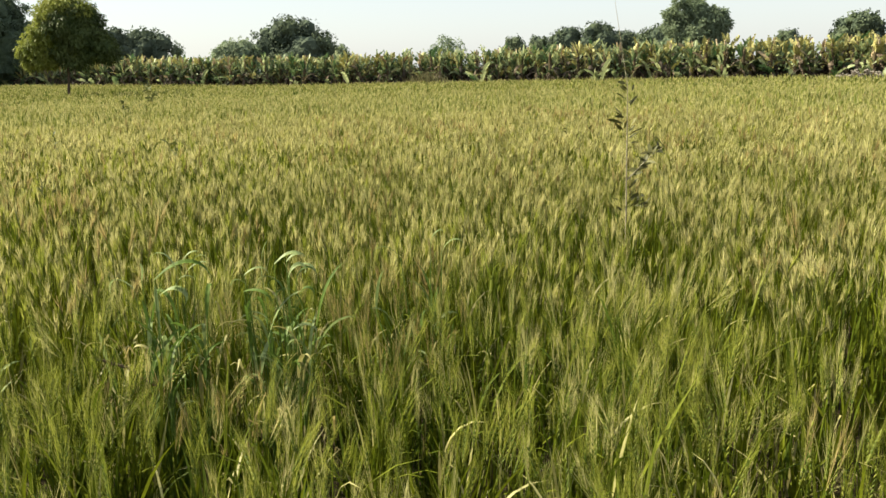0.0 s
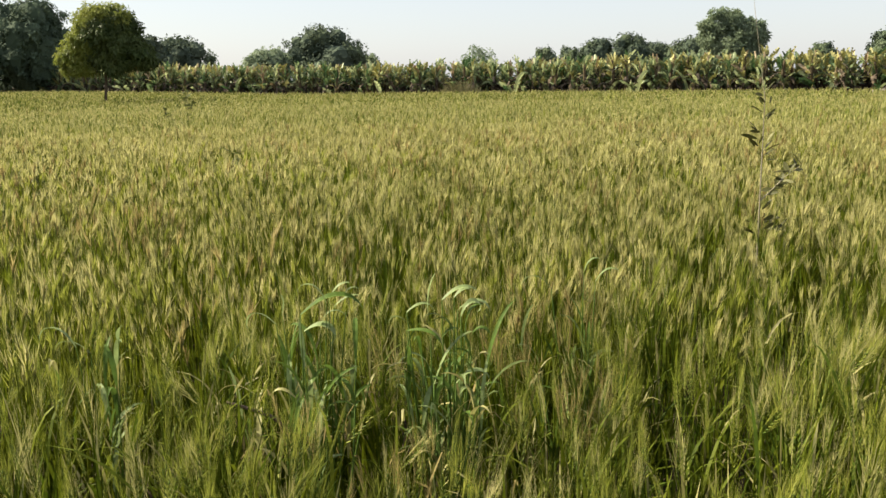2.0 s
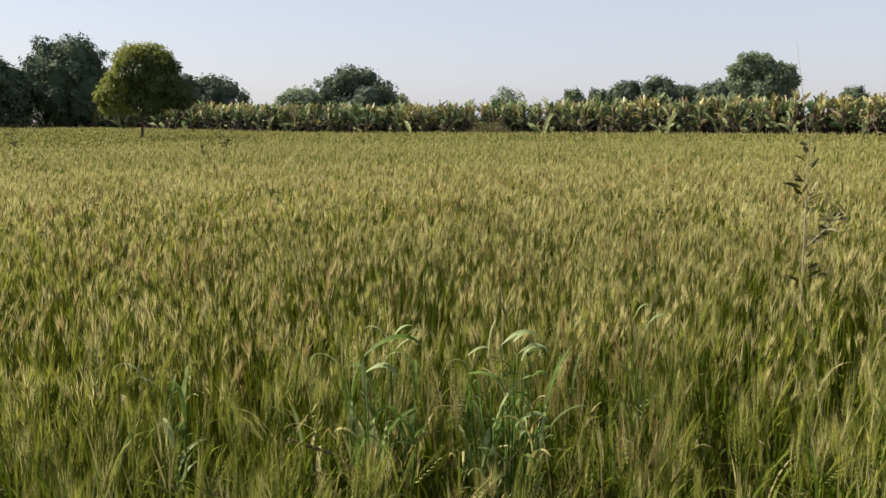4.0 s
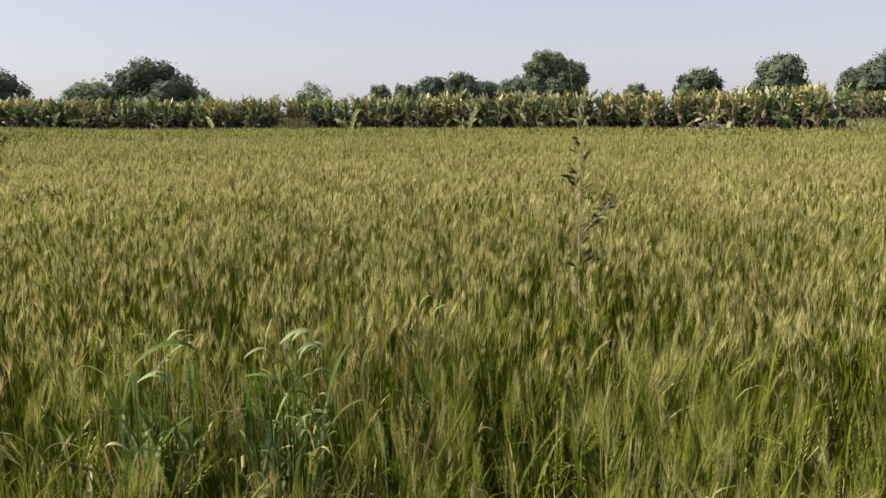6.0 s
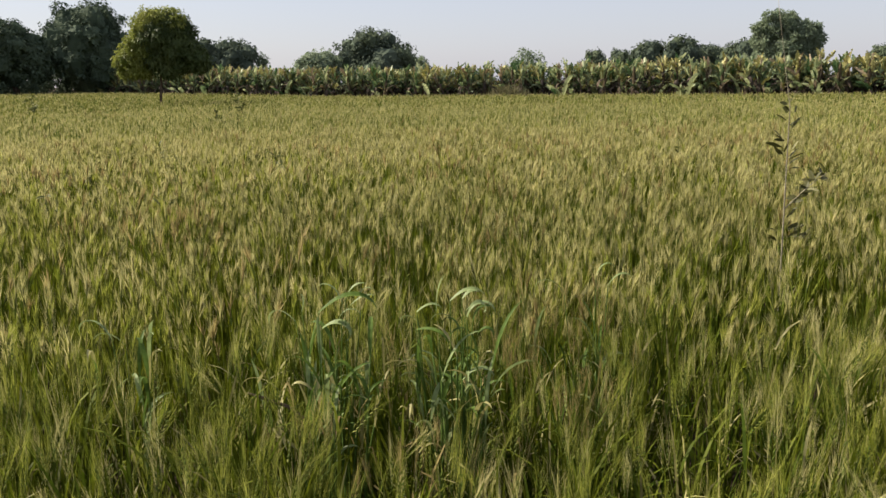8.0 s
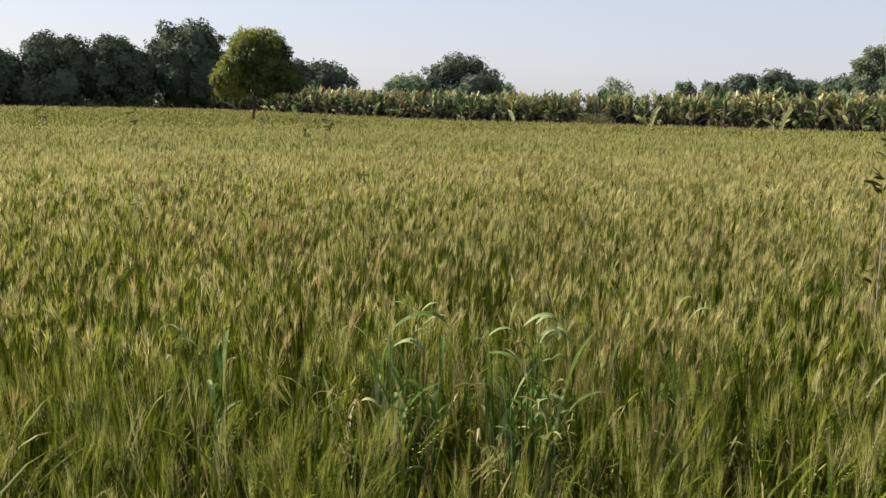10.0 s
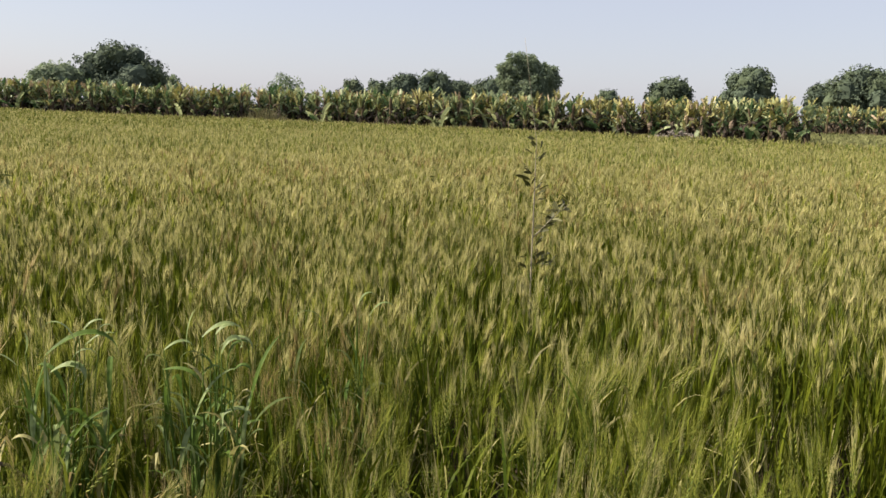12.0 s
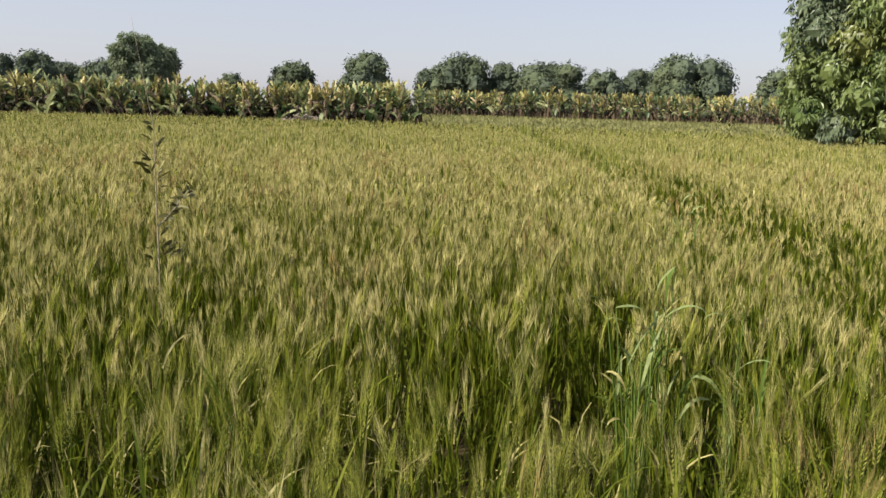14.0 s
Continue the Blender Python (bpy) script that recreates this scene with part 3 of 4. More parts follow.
def rosettes(h, r, lobes, count, leaves, length, width, droop, mat, zmin=0.0, shell=0.8, flare=0.5):
    """Tufts of leaves over a set of round lobes (centre, radii); each leaf lies roughly along its lobe's skin."""
    lobes = [(np.array(c, float), np.array(q, float)) for c, q in lobes]
    area = np.array([q[0] * q[1] + q[0] * q[2] + q[1] * q[2] for _, q in lobes])
    pick = r.choice(len(lobes), count, p=area / area.sum())
    d = r.normal(0, 1, (count, 3))
    d /= np.linalg.norm(d, axis=1)[:, None]
    rad = np.where(r.random(count) < 0.85, r.uniform(shell, 1.0, count), r.uniform(0.4, shell, count))
    c0, q0 = np.array([lobes[k][0] for k in pick]), np.array([lobes[k][1] for k in pick])
    pos = c0 + d * q0 * rad[:, None]
    ok = pos[:, 2] > zmin
    pos, d, mm = pos[ok], d[ok], (np.asarray(mat)[pick[ok]] if np.ndim(mat) else np.full(ok.sum(), mat))
    n = len(pos)
    face = d[:, None, :] + r.normal(0, 0.28, (n, leaves, 3)) + np.array([0, 0, 0.15])
    face /= np.linalg.norm(face, axis=-1, keepdims=True)
    out = r.normal(0, 1, (n, leaves, 3)) + np.array([0, 0, -droop])
    out -= face * (out * face).sum(-1, keepdims=True)
    out /= np.linalg.norm(out, axis=-1, keepdims=True) + 1e-9
    side = np.cross(face, out)
    out = out + face * flare * r.uniform(0, 1, (n, leaves, 1))
    ln = length * r.uniform(0.7, 1.25, (n, leaves, 1))
    a = np.repeat(pos[:, None], leaves, 1) + out * length * 0.08 + r.normal(0, length * 0.3, (n, leaves, 3))
    mid = a + out * ln * 0.5
    tip = a + out * ln + np.array([0, 0, -1]) * ln * 0.22 * (1 + droop)
    v = np.stack([a, mid - side * width / 2, tip, mid + side * width / 2], 2).reshape(-1, 3)
    b = np.arange(n * leaves)[:, None] * 4
    f = np.concatenate([b + (0, 1, 2), b + (0, 2, 3)], 1).reshape(-1, 3)
    h.v.append(v)
    h.f.append(f + h.n)
    h.m.append(np.repeat(mm, leaves * 2))
    h.n += len(v)


def light_blockers(h, r, lobes, mat, size=0.74):
    """Lumpy solid masses added unseen inside each lobe, to stop light passing through the crown."""
    k, n = 6, 9
    for i0, ((c, q), m) in enumerate(zip(lobes, mat)):
        v = [(0, 0, -1)]
        for i in range(1, k):
            e = -math.pi / 2 + math.pi * i / k
            v += [(math.cos(e) * math.cos(2 * math.pi * j / n), math.cos(e) * math.sin(2 * math.pi * j / n), math.sin(e)) for j in range(n)]
        v.append((0, 0, 1))
        v = np.array(v) * r.uniform(0.8, 1.1, (len(v), 1)) * np.array(q, float) * (size if i0 else 0.8 * size) + np.array(c, float)
        f = [(0, 1 + (j + 1) % n, 1 + j) for j in range(n)] + [(len(v) - 1, len(v) - 1 - n + j, len(v) - 1 - n + (j + 1) % n) for j in range(n)]
        for i in range(k - 2):
            for j in range(n):
                a, b = 1 + i * n + j, 1 + i * n + (j + 1) % n
                f += [(a, b, b + n), (a, b + n, a + n)]
        h.add(v, f, m)


def mops(h, r, lobes, count, leaves, length, width, mat, zmin=0.0):
    """Hanging whorls of long leaves at the ends of the twigs, as a mango bears them."""
    lobes = [(np.array(c, float), np.array(q, float)) for c, q in lobes]
    area = np.array([q[0] * q[1] + q[0] * q[2] + q[1] * q[2] for _, q in lobes])
    pick = r.choice(len(lobes), count, p=area / area.sum())
    d = r.normal(0, 1, (count, 3)) + (0, 0, 0.25)
    d /= np.linalg.norm(d, axis=1)[:, None]
    c0, q0 = np.array([lobes[k][0] for k in pick]), np.array([lobes[k][1] for k in pick])
    pos = c0 + d * q0 * r.uniform(0.9, 1.0, (count, 1))
    taken, ok = set(), []
    for i, p in enumerate(pos):                 # whorls keep a hand's length from one another
        cell = tuple(np.floor(p / 0.42).astype(int))
        if p[2] > zmin and cell not in taken:
            taken.add(cell)
            ok.append(i)
    pos, d, mm = pos[ok], d[ok], np.asarray(mat)[pick[ok]]
    n = len(pos)
    az = r.uniform(0, 6.283, (n, leaves))
    e = r.uniform(-0.1, 0.8, (n, leaves))
    out = np.stack([np.cos(az) * np.cos(e), np.sin(az) * np.cos(e), np.sin(e)], -1) * 0.8 + d[:, None, :] * 0.6
    out /= np.linalg.norm(out, axis=-1, keepdims=True)
    ln = length * r.uniform(0.75, 1.25, (n, leaves, 1))
    down = np.array([0, 0, -1.0])
    p0 = np.repeat(pos[:, None], leaves, 1)
    p1 = p0 + out * ln * 0.34 + down * ln * 0.02
    p2 = p1 + out * ln * 0.22 + down * ln * 0.25
    p3 = p2 + out * ln * 0.08 + down * ln * 0.34
    side = np.cross(out, down) + r.normal(0, 0.25, (n, leaves, 3))
    side /= np.linalg.norm(side, axis=-1, keepdims=True) + 1e-9
    w = side * width / 2
    v = np.stack([p0, p1 - w * 0.8, p1 + w * 0.8, p2 - w, p2 + w, p3], 2).reshape(-1, 3)
    b = np.arange(n * leaves)[:, None] * 6
    f = np.concatenate([b + t for t in ((0, 1, 2), (1, 3, 4), (1, 4, 2), (3, 5, 4))], 1).reshape(-1, 3)
    h.v.append(v)
    h.f.append(f + h.n)
    h.m.append(np.repeat(mm, leaves * 4))
    h.n += len(v)


def limb(a, b, r0, r1, r, n=6, wob=0.08):
    a, b = np.array(a, float), np.array(b, float)
    ts = np.linspace(0, 1, 5)
    ln = np.linalg.norm(b - a)
    pts = [a + (b - a) * t + r.normal(0, wob * ln * 0.5, 3) * math.sin(math.pi * t) + (0, 0, 0.1 * ln * math.sin(math.pi * t)) for t in ts]
    return Heap().add(*tube(pts, r0 + (r1 - r0) * ts, n), 0)


def tree(name, label, x, y, top, width, seed, mats, foot=1.0, count=1100, leaves=6, length=0.40, lwidth=0.15, droop=0.2, lobes=None, n_lobes=16, trunk_r=0.2, bark=None, category="tree", group="trees behind the banana field", flat=1.0, dome=0.36, flare=0.22, tones=None, buds=6, whorls=0, solid=True):
    """A tree at (x, y): trunk, limbs and a crown of tufted lobes from foot up to top above the ground at zero."""
    r = np.random.default_rng(seed)
    root = new(name)
    z = float(rise(x, y))
    root.location = (x, y, z)
    top, width = (top - z) * 1.04, width * 1.1
    zc = foot + (top - foot) * dome
    rz, rx = top - zc, width / 2
    if lobes is None:
        lobes = [((0, 0, zc - 0.1 * rz), (rx * 0.72, rx * 0.72 * flat, rz * 0.85))]
        for k in range(n_lobes):
            a, e = k * 2.4 + r.normal(0, 0.3), r.uniform(-0.55, 1.2)
            q = r.uniform(0.24, 0.50)
            o = 1 - q * 0.92
            c = (math.cos(a) * math.cos(e) * rx * o, math.sin(a) * math.cos(e) * rx * o * flat, zc + math.sin(e) * rz * o)
            lobes.append((c, (rx * q, rx * q, min(rx, rz) * q * 1.05)))
    bark = bark or BARK
    h = limb((0, 0, -0.1), (r.normal(0, 0.1), r.normal(0, 0.1), foot + 0.35 * (zc - foot) + 0.2), trunk_r, trunk_r * 0.7, r, 8, 0.04)
    part("trunk", h.mesh("trunk", [bark], True), root)
    for k in range(min(5, len(lobes) - 1)):
        c = np.array(lobes[k + 1][0])
        part("limb", limb((0, 0, foot + 0.2 * (zc - foot)), c, trunk_r * 0.55, trunk_r * 0.12, r).mesh("limb", [bark], True), root)
    h = Heap()
    mat = r.integers(0, len(mats), len(lobes)) if tones is None else tones
    if count > 700 and solid:
        light_blockers(h, r, lobes, mat)
    lobes, mat = budded(r, lobes, list(mat), buds)
    rosettes(h, r, lobes, count, leaves, length, lwidth, droop, mat, zmin=foot * 0.6, flare=flare)
    if whorls:
        mops(h, r, lobes[1:], whorls, 20, 0.25, 0.046, mat[1:], foot * 0.6)
    part("crown", h.mesh("crown", mats), root)
    return tagged(root, label, category, group)


MG = [FAR_LEAF, FAR_LEAF, MANGO_LIT]
# the row of old mango trees beyond the west end of the banana field
for k, (x, y, top, w, foot) in enumerate(((-49.8, 57.6, 5.6, 5.0, 0.2), (-45.9, 60.3, 7.0, 6.2, 0.3), (-41.5, 62.3, 6.9, 4.9, 1.3), (-38.3, 68.0, 9.2, 6.9, 0.3))):
    tree("mango_tree", "large dark green mango tree with a dense crown by the field", x, y, top, w * 1.1, 40 + k, [MANGO, MANGO, MANGO], foot=foot, count=3600, leaves=5, length=0.24, lwidth=0.17, flare=0.1, trunk_r=0.3, n_lobes=26, group="mango trees beyond the wheat")
# trees behind the banana field: x, y, top, width, leaf materials
FAR = [(-31.7, 74.5, 6.0, 3.8, MG), (-31.7, 83.1, 6.25, 5.2, MG), (-28.2, 102.2, 5.6, 5.6, [GREY_LEAF]), (-22.0, 106.8, 8.05, 9.6, MG), (-16.8, 111.8, 5.3, 2.6, [GREY_LEAF]),
       (6.6, 125.9, 6.1, 4.2, MG), (10.4, 125.6, 6.4, 4.4, MG), (14.0, 122.3, 7.05, 5.8, MG), (18.0, 119.8, 7.75, 5.6, MG), (22.4, 124.2, 6.3, 5.0, MG), (23.6, 108.6, 6.1, 5.4, MG),
       (41.6, 113.6, 5.5, 3.4, MG), (40.4, 90.3, 6.2, 5.0, MG), (43.8, 79.8, 7.4, 5.0, [FAR_LEAF, MANGO_LIT]), (60.7, 85.5, 7.95, 7.0, [FAR_LEAF, MANGO_LIT]), (65.3, 99.4, 7.2, 4.4, MG), (65.4, 83.2, 7.6, 3.9, MG),
       (66.5, 75.8, 7.5, 8.0, [FAR_LEAF, MANGO_LIT]), (81.6, 82.1, 7.0, 5.8, MG), (86.9, 81.0, 7.5, 5.2, MG), (76.0, 63.0, 8.3, 8.4, [FAR_LEAF, MANGO_LIT]), (75.0, 50.9, 6.2, 4.6, MG)]
for k, (x, y, top, w, mats) in enumerate(FAR):
    w *= 1.1
    tree("mango_tree", "rounded dark green tree standing behind the banana plants", x, y, top, w, 60 + k, mats, foot=0.5, count=int(420 + 30 * w * w), leaves=4, length=0.29, lwidth=0.21, trunk_r=0.2, n_lobes=26)
OPEN_TREE = [((0, 0, 3.3), (1.5, 1.4, 1.2)), ((-0.95, 0.2, 5.05), (0.9, 0.9, 0.75)), ((0.95, -0.2, 4.35), (1.0, 1.0, 0.85)), ((1.85, 0, 4.6), (0.48, 0.5, 0.5)), ((-1.85, 0, 5.0), (0.45, 0.45, 0.38)), ((-0.05, -0.2, 5.25), (0.65, 0.7, 0.6)),
             ((2.25, 0.1, 4.2), (0.35, 0.4, 0.42)), ((1.75, -0.1, 3.6), (0.6, 0.7, 0.65)), ((-1.6, 0, 4.1), (0.6, 0.7, 0.6)), ((-1.3, 0.1, 3.1), (0.85, 0.9, 0.8)), ((1.2, -0.1, 2.9), (0.95, 0.9, 0.8)),
             ((-1.35, -0.3, 5.85), (0.3, 0.3, 0.26)), ((-0.6, 0, 5.9), (0.36, 0.4, 0.3)), ((0.3, 0.2, 5.75), (0.3, 0.35, 0.3)), ((1.3, 0.3, 5.15), (0.35, 0.4, 0.3)), ((2.1, 0.1, 5.05), (0.25, 0.3, 0.24))]
tree("broad_leaved_tree", "open grey-green tree rising over the banana plants", 16.9, 64.8, 6.5, 5.3, 90, [GREY_LEAF], lobes=OPEN_TREE, foot=1.8, solid=False, buds=3, flare=0.9, count=4600, leaves=5, length=0.24, lwidth=0.10, trunk_r=0.14, n_lobes=20, dome=0.45)
tree("bare_bush", "sparse half-bare bush behind the banana plants", -2.3, 91.0, 4.7, 4.2, 91, [GREY_LEAF], foot=1.2, count=260, length=0.35, lwidth=0.12, trunk_r=0.1, category="bush")
tree("slender_tree", "small thin tree with a tuft of leaves", -29.0, 84.1, 4.65, 1.3, 92, [GREY_LEAF], foot=3.2, count=90, length=0.32, lwidth=0.12, trunk_r=0.06, n_lobes=4)

for k, (x, y, w) in enumerate(((-58, 62, 6), (-52, 66, 6), (-47, 68, 6), (-42.5, 68, 5), (-38, 70, 6), (-33.5, 68.5, 5))):
    tree("bush", "low dark scrub bush under the mango trees", x, y, 2.6, w, 120 + k, [MANGO], foot=0.05, count=600, leaves=5, length=0.32, lwidth=0.12, trunk_r=0.05, category="bush", group="scrub under the mango trees")
# the yellow-green tree at the edge of the wheat
AX, AY = -20.75, 44.0
# (centre, radii, 0 sunlit or 1 shaded leaf colour): a high dome, a low sunlit shoulder to the west, a bulge to the east
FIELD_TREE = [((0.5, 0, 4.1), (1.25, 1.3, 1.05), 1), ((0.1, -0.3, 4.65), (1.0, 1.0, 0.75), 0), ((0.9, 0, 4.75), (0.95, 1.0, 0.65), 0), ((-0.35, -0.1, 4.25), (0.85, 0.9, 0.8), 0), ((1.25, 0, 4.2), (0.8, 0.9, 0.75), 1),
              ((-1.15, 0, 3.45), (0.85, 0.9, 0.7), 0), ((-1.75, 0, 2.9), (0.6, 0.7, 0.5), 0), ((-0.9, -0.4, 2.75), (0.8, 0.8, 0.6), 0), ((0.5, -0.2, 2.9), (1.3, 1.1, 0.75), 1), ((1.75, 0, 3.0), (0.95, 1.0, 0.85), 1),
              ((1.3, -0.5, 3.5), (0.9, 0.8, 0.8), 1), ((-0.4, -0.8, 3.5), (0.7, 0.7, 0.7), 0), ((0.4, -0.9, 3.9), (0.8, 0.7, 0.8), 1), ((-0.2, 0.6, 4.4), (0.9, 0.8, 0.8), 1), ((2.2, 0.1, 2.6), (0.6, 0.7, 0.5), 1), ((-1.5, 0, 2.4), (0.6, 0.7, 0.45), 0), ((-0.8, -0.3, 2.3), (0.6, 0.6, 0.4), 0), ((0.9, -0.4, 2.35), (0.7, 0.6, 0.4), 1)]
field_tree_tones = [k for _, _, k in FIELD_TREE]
tree("field_tree", "yellow-green leafy tree, coloured sunlit and shaded, on a bare slanting trunk", AX, AY, 5.5, 4.5, 93, [SUNLIT_NEEM, SHADED_NEEM], foot=1.9, dome=0.42, lobes=[((c[0], c[1], c[2] * 1.02), q) for c, q, _ in FIELD_TREE], tones=field_tree_tones, count=5600, leaves=6, length=0.18, lwidth=0.08, flare=0.9, droop=0.6, buds=8, trunk_r=0.075, group="trees in the wheat")

# the big mango tree at the east side of the wheat
rm = np.random.default_rng(94)
BIG_TREE = [((0, 0, 3.6), (2.9, 2.9, 3.0))]
for k in range(68):
    z, a = 1.0 + 6.3 * ((k * 0.7549) % 1), k * 0.5698 * 2 * math.pi
    wide = 4.1 * math.sqrt(max(0.05, 1 - ((z - 3.2) / 5.2) ** 4)) - 0.5 * max(0.0, 1.6 - z)
    q = rm.uniform(0.6, 1.05)
    BIG_TREE.append(((math.cos(a) * (wide - q), math.sin(a) * (wide - q), z), (q, q, q * 0.85)))
tree("mango_tree", "big bushy mango tree with drooping light green leaves", 31.0, 16.6, 7.4, 7.4, 94, [BIG_LEAF, BIG_LEAF, BIG_LEAF, BIG_YOUNG, BIG_OLD], lobes=[(1.06 * np.array(c), 1.06 * np.array(q)) for c, q in BIG_TREE], foot=0.3, count=5600, leaves=5, length=0.24, lwidth=0.09, droop=1.0, flare=0.3, buds=4, whorls=9000, trunk_r=0.28, dome=0.45, group="trees in the wheat")


# ---- sapling in the wheat ----
def leaf_blade(h, foot, az, up, length, width, droop=0.4, n=4, fold=0.25, m=0, roll=0.0):
    """A pointed leaf with a fold along its middle."""
    p, e = np.array(foot, float), up
    pts = [p]
    for k in range(n):
        p = p + length / n * np.array([math.cos(az) * math.cos(e), math.sin(az) * math.cos(e), math.sin(e)])
        e -= droop / n * (0.2 + 1.6 * k / n)
        pts.append(p)
    side = np.array([-math.sin(az), math.cos(az), 0]) * math.cos(roll) + np.array([0, 0, math.sin(roll)])
    w = width / 2 * np.sin(np.linspace(0.08, 1.0, n + 1) * math.pi) ** 0.75
    v, f = [], []
    for k, q in enumerate(pts):
        v += [q - side * w[k] + (0, 0, w[k] * fold), q, q + side * w[k] + (0, 0, w[k] * fold)]
    for k in range(n):
        a = 3 * k
        f += [(a, a + 1, a + 4), (a, a + 4, a + 3), (a + 1, a + 2, a + 5), (a + 1, a + 5, a + 4)]
    h.add(v, f, m)


SAP_LEAF = foliage("sapling_leaf", (0.035, 0.042, 0.012), (0.11, 0.105, 0.03), 0.55, 0.2, spec=0.25)
SAP_PALE = foliage("sapling_leaf_underside", (0.16, 0.16, 0.07), (0.32, 0.30, 0.15), 0.6, 0.25, spec=0.2)
SX, SY = 1.145, 5.1
sap = new("sapling")
sap.location = (SX, SY, -0.02)
rs = np.random.default_rng(5)
line = lambda z: np.array([-0.01 * (z - 0.9) - 0.16 * max(0, z - 1.5), 0.0, z])
zs = [0, 0.4, 0.8, 1.1, 1.3, 1.5, 1.65, 1.82, 2.0]
part("stem", Heap().add(*tube([line(z) for z in zs], [0.005, 0.0045, 0.004, 0.0035, 0.0028, 0.002, 0.0014, 0.0011, 0.0007], 6), 0).mesh("stem", [PALE_BARK], True), sap, "thin pale brown woody stem")
branch = [line(1.02), line(1.07) + (0.05, 0, 0.0), line(1.13) + (0.11, 0.01, 0.0), line(1.19) + (0.19, 0.02, 0)]
twig = part("twig", Heap().add(*tube(branch, [0.0035, 0.003, 0.0022, 0.001], 5), 0).mesh("twig", [PALE_BARK], True), sap)


def sapling_leaf(foot, az, up, length, width, owner):
    h = Heap()
    leaf_blade(h, foot, radians(az) + rs.normal(0, 0.35), up, length, width, rs.uniform(0.1, 0.6), roll=rs.normal(0.8, 0.6))
    pale = rs.random() < 0.2
    part("leaf", h.mesh("leaf", [SAP_PALE if pale else SAP_LEAF]), owner, "pale underside of a leaf" if pale else "")


# tufts up the stem: (height, how far it spreads, leaves to the west, leaves to the east)
for z, spread, west, east in ((1.53, 0.01, 1, 1), (1.48, 0.02, 3, 1), (1.42, 0.015, 1, 3), (1.34, 0.03, 4, 0), (1.29, 0.035, 4, 1), (1.24, 0.02, 0, 4), (0.98, 0.03, 0, 3), (0.93, 0.06, 1, 6), (0.88, 0.09, 2, 6)):
    for k in range(west + east):
        a = 180 if k < west else 0
        out = spread * rs.uniform(0.2, 1.0) * (-1 if a else 1)
        sapling_leaf(line(z + rs.normal(0, 0.012)) + np.array([out, rs.normal(0, 0.012), 0]), a + rs.choice([0, 0, 50, -50]), rs.uniform(0.1, 1.1), rs.uniform(0.045, 0.08), rs.uniform(0.015, 0.022), sap)
for i in range(26):
    t = 0.2 + 0.8 * i / 25
    b = np.array([np.interp(t, [0, 0.33, 0.66, 1], [q[j] for q in branch]) for j in range(3)])
    sapling_leaf(b, rs.choice([0, 35, -60, 90, 150]), rs.uniform(-0.2, 1.1), rs.uniform(0.05, 0.085), rs.uniform(0.018, 0.026), twig)
tagged(sap, "slender woody sapling with small dark leaves rising above wheat", "sapling")


# ---- weeds ----
def grass_clump(x, y, top, seed, count=14, spread=0.16, turn=0.0, arches=(), label="tall clump of pale arching grass leaves among the wheat"):
    """Stalks with narrow leaves; arches are the leaves that stand out: (across, height, azimuth, rise, length, droop, width, tone)."""
    r = np.random.default_rng(seed)
    root = new("grass_clump")
    root.location = (x, y, float(rise(x, y)) - 0.01)
    root.rotation_euler = (0, 0, radians(turn))
    for i in range(count):
        a = r.uniform(0, 6.3)
        foot = np.array([math.cos(a), math.sin(a), 0]) * r.uniform(0.01, spread * 0.6)
        h = Heap()
        z = r.uniform(0.66, 0.9) * top
        tip = foot * 1.6 + np.array([r.normal(0, 0.03), r.normal(0, 0.03), z])
        h.add(*tube([foot, foot * 1.2 + (0, 0, z * 0.5), tip], [0.004, 0.0035, 0.0025], 4), 0)
        stalk = part("stalk", h.mesh("stalk", [DARK_WEED], True), root)
        for k in range(3):
            h = Heap()
            leaf_blade(h, tip * (1 - 0.10 * k), r.uniform(0, 6.3), r.uniform(1.1, 1.5), r.uniform(0.12, 0.22), r.uniform(0.010, 0.016), r.uniform(0.5, 3.2), 7, 0.3, roll=r.normal(0, 0.5))
            dry = r.random() < (0.12 if k < 2 else 0.4)
            part("leaf", h.mesh("leaf", [W_DRY if dry else (PALE_WEED if r.random() < 0.35 else DARK_WEED)]), stalk, "dry straw-coloured leaf" if dry else "")
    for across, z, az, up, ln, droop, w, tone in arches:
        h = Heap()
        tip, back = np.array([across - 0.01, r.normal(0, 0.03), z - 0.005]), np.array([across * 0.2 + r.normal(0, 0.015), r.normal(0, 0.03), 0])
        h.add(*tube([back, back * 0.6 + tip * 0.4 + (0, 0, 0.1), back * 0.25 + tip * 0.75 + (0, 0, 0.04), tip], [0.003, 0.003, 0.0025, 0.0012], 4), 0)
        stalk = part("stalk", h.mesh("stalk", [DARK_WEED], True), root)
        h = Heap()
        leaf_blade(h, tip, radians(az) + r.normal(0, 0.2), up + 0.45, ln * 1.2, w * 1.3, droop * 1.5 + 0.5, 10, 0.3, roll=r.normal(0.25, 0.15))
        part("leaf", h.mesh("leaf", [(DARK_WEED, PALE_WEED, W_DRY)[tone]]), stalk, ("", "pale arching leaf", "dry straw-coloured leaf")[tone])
    return tagged(root, label, "grass clump", "grass clumps in the wheat")


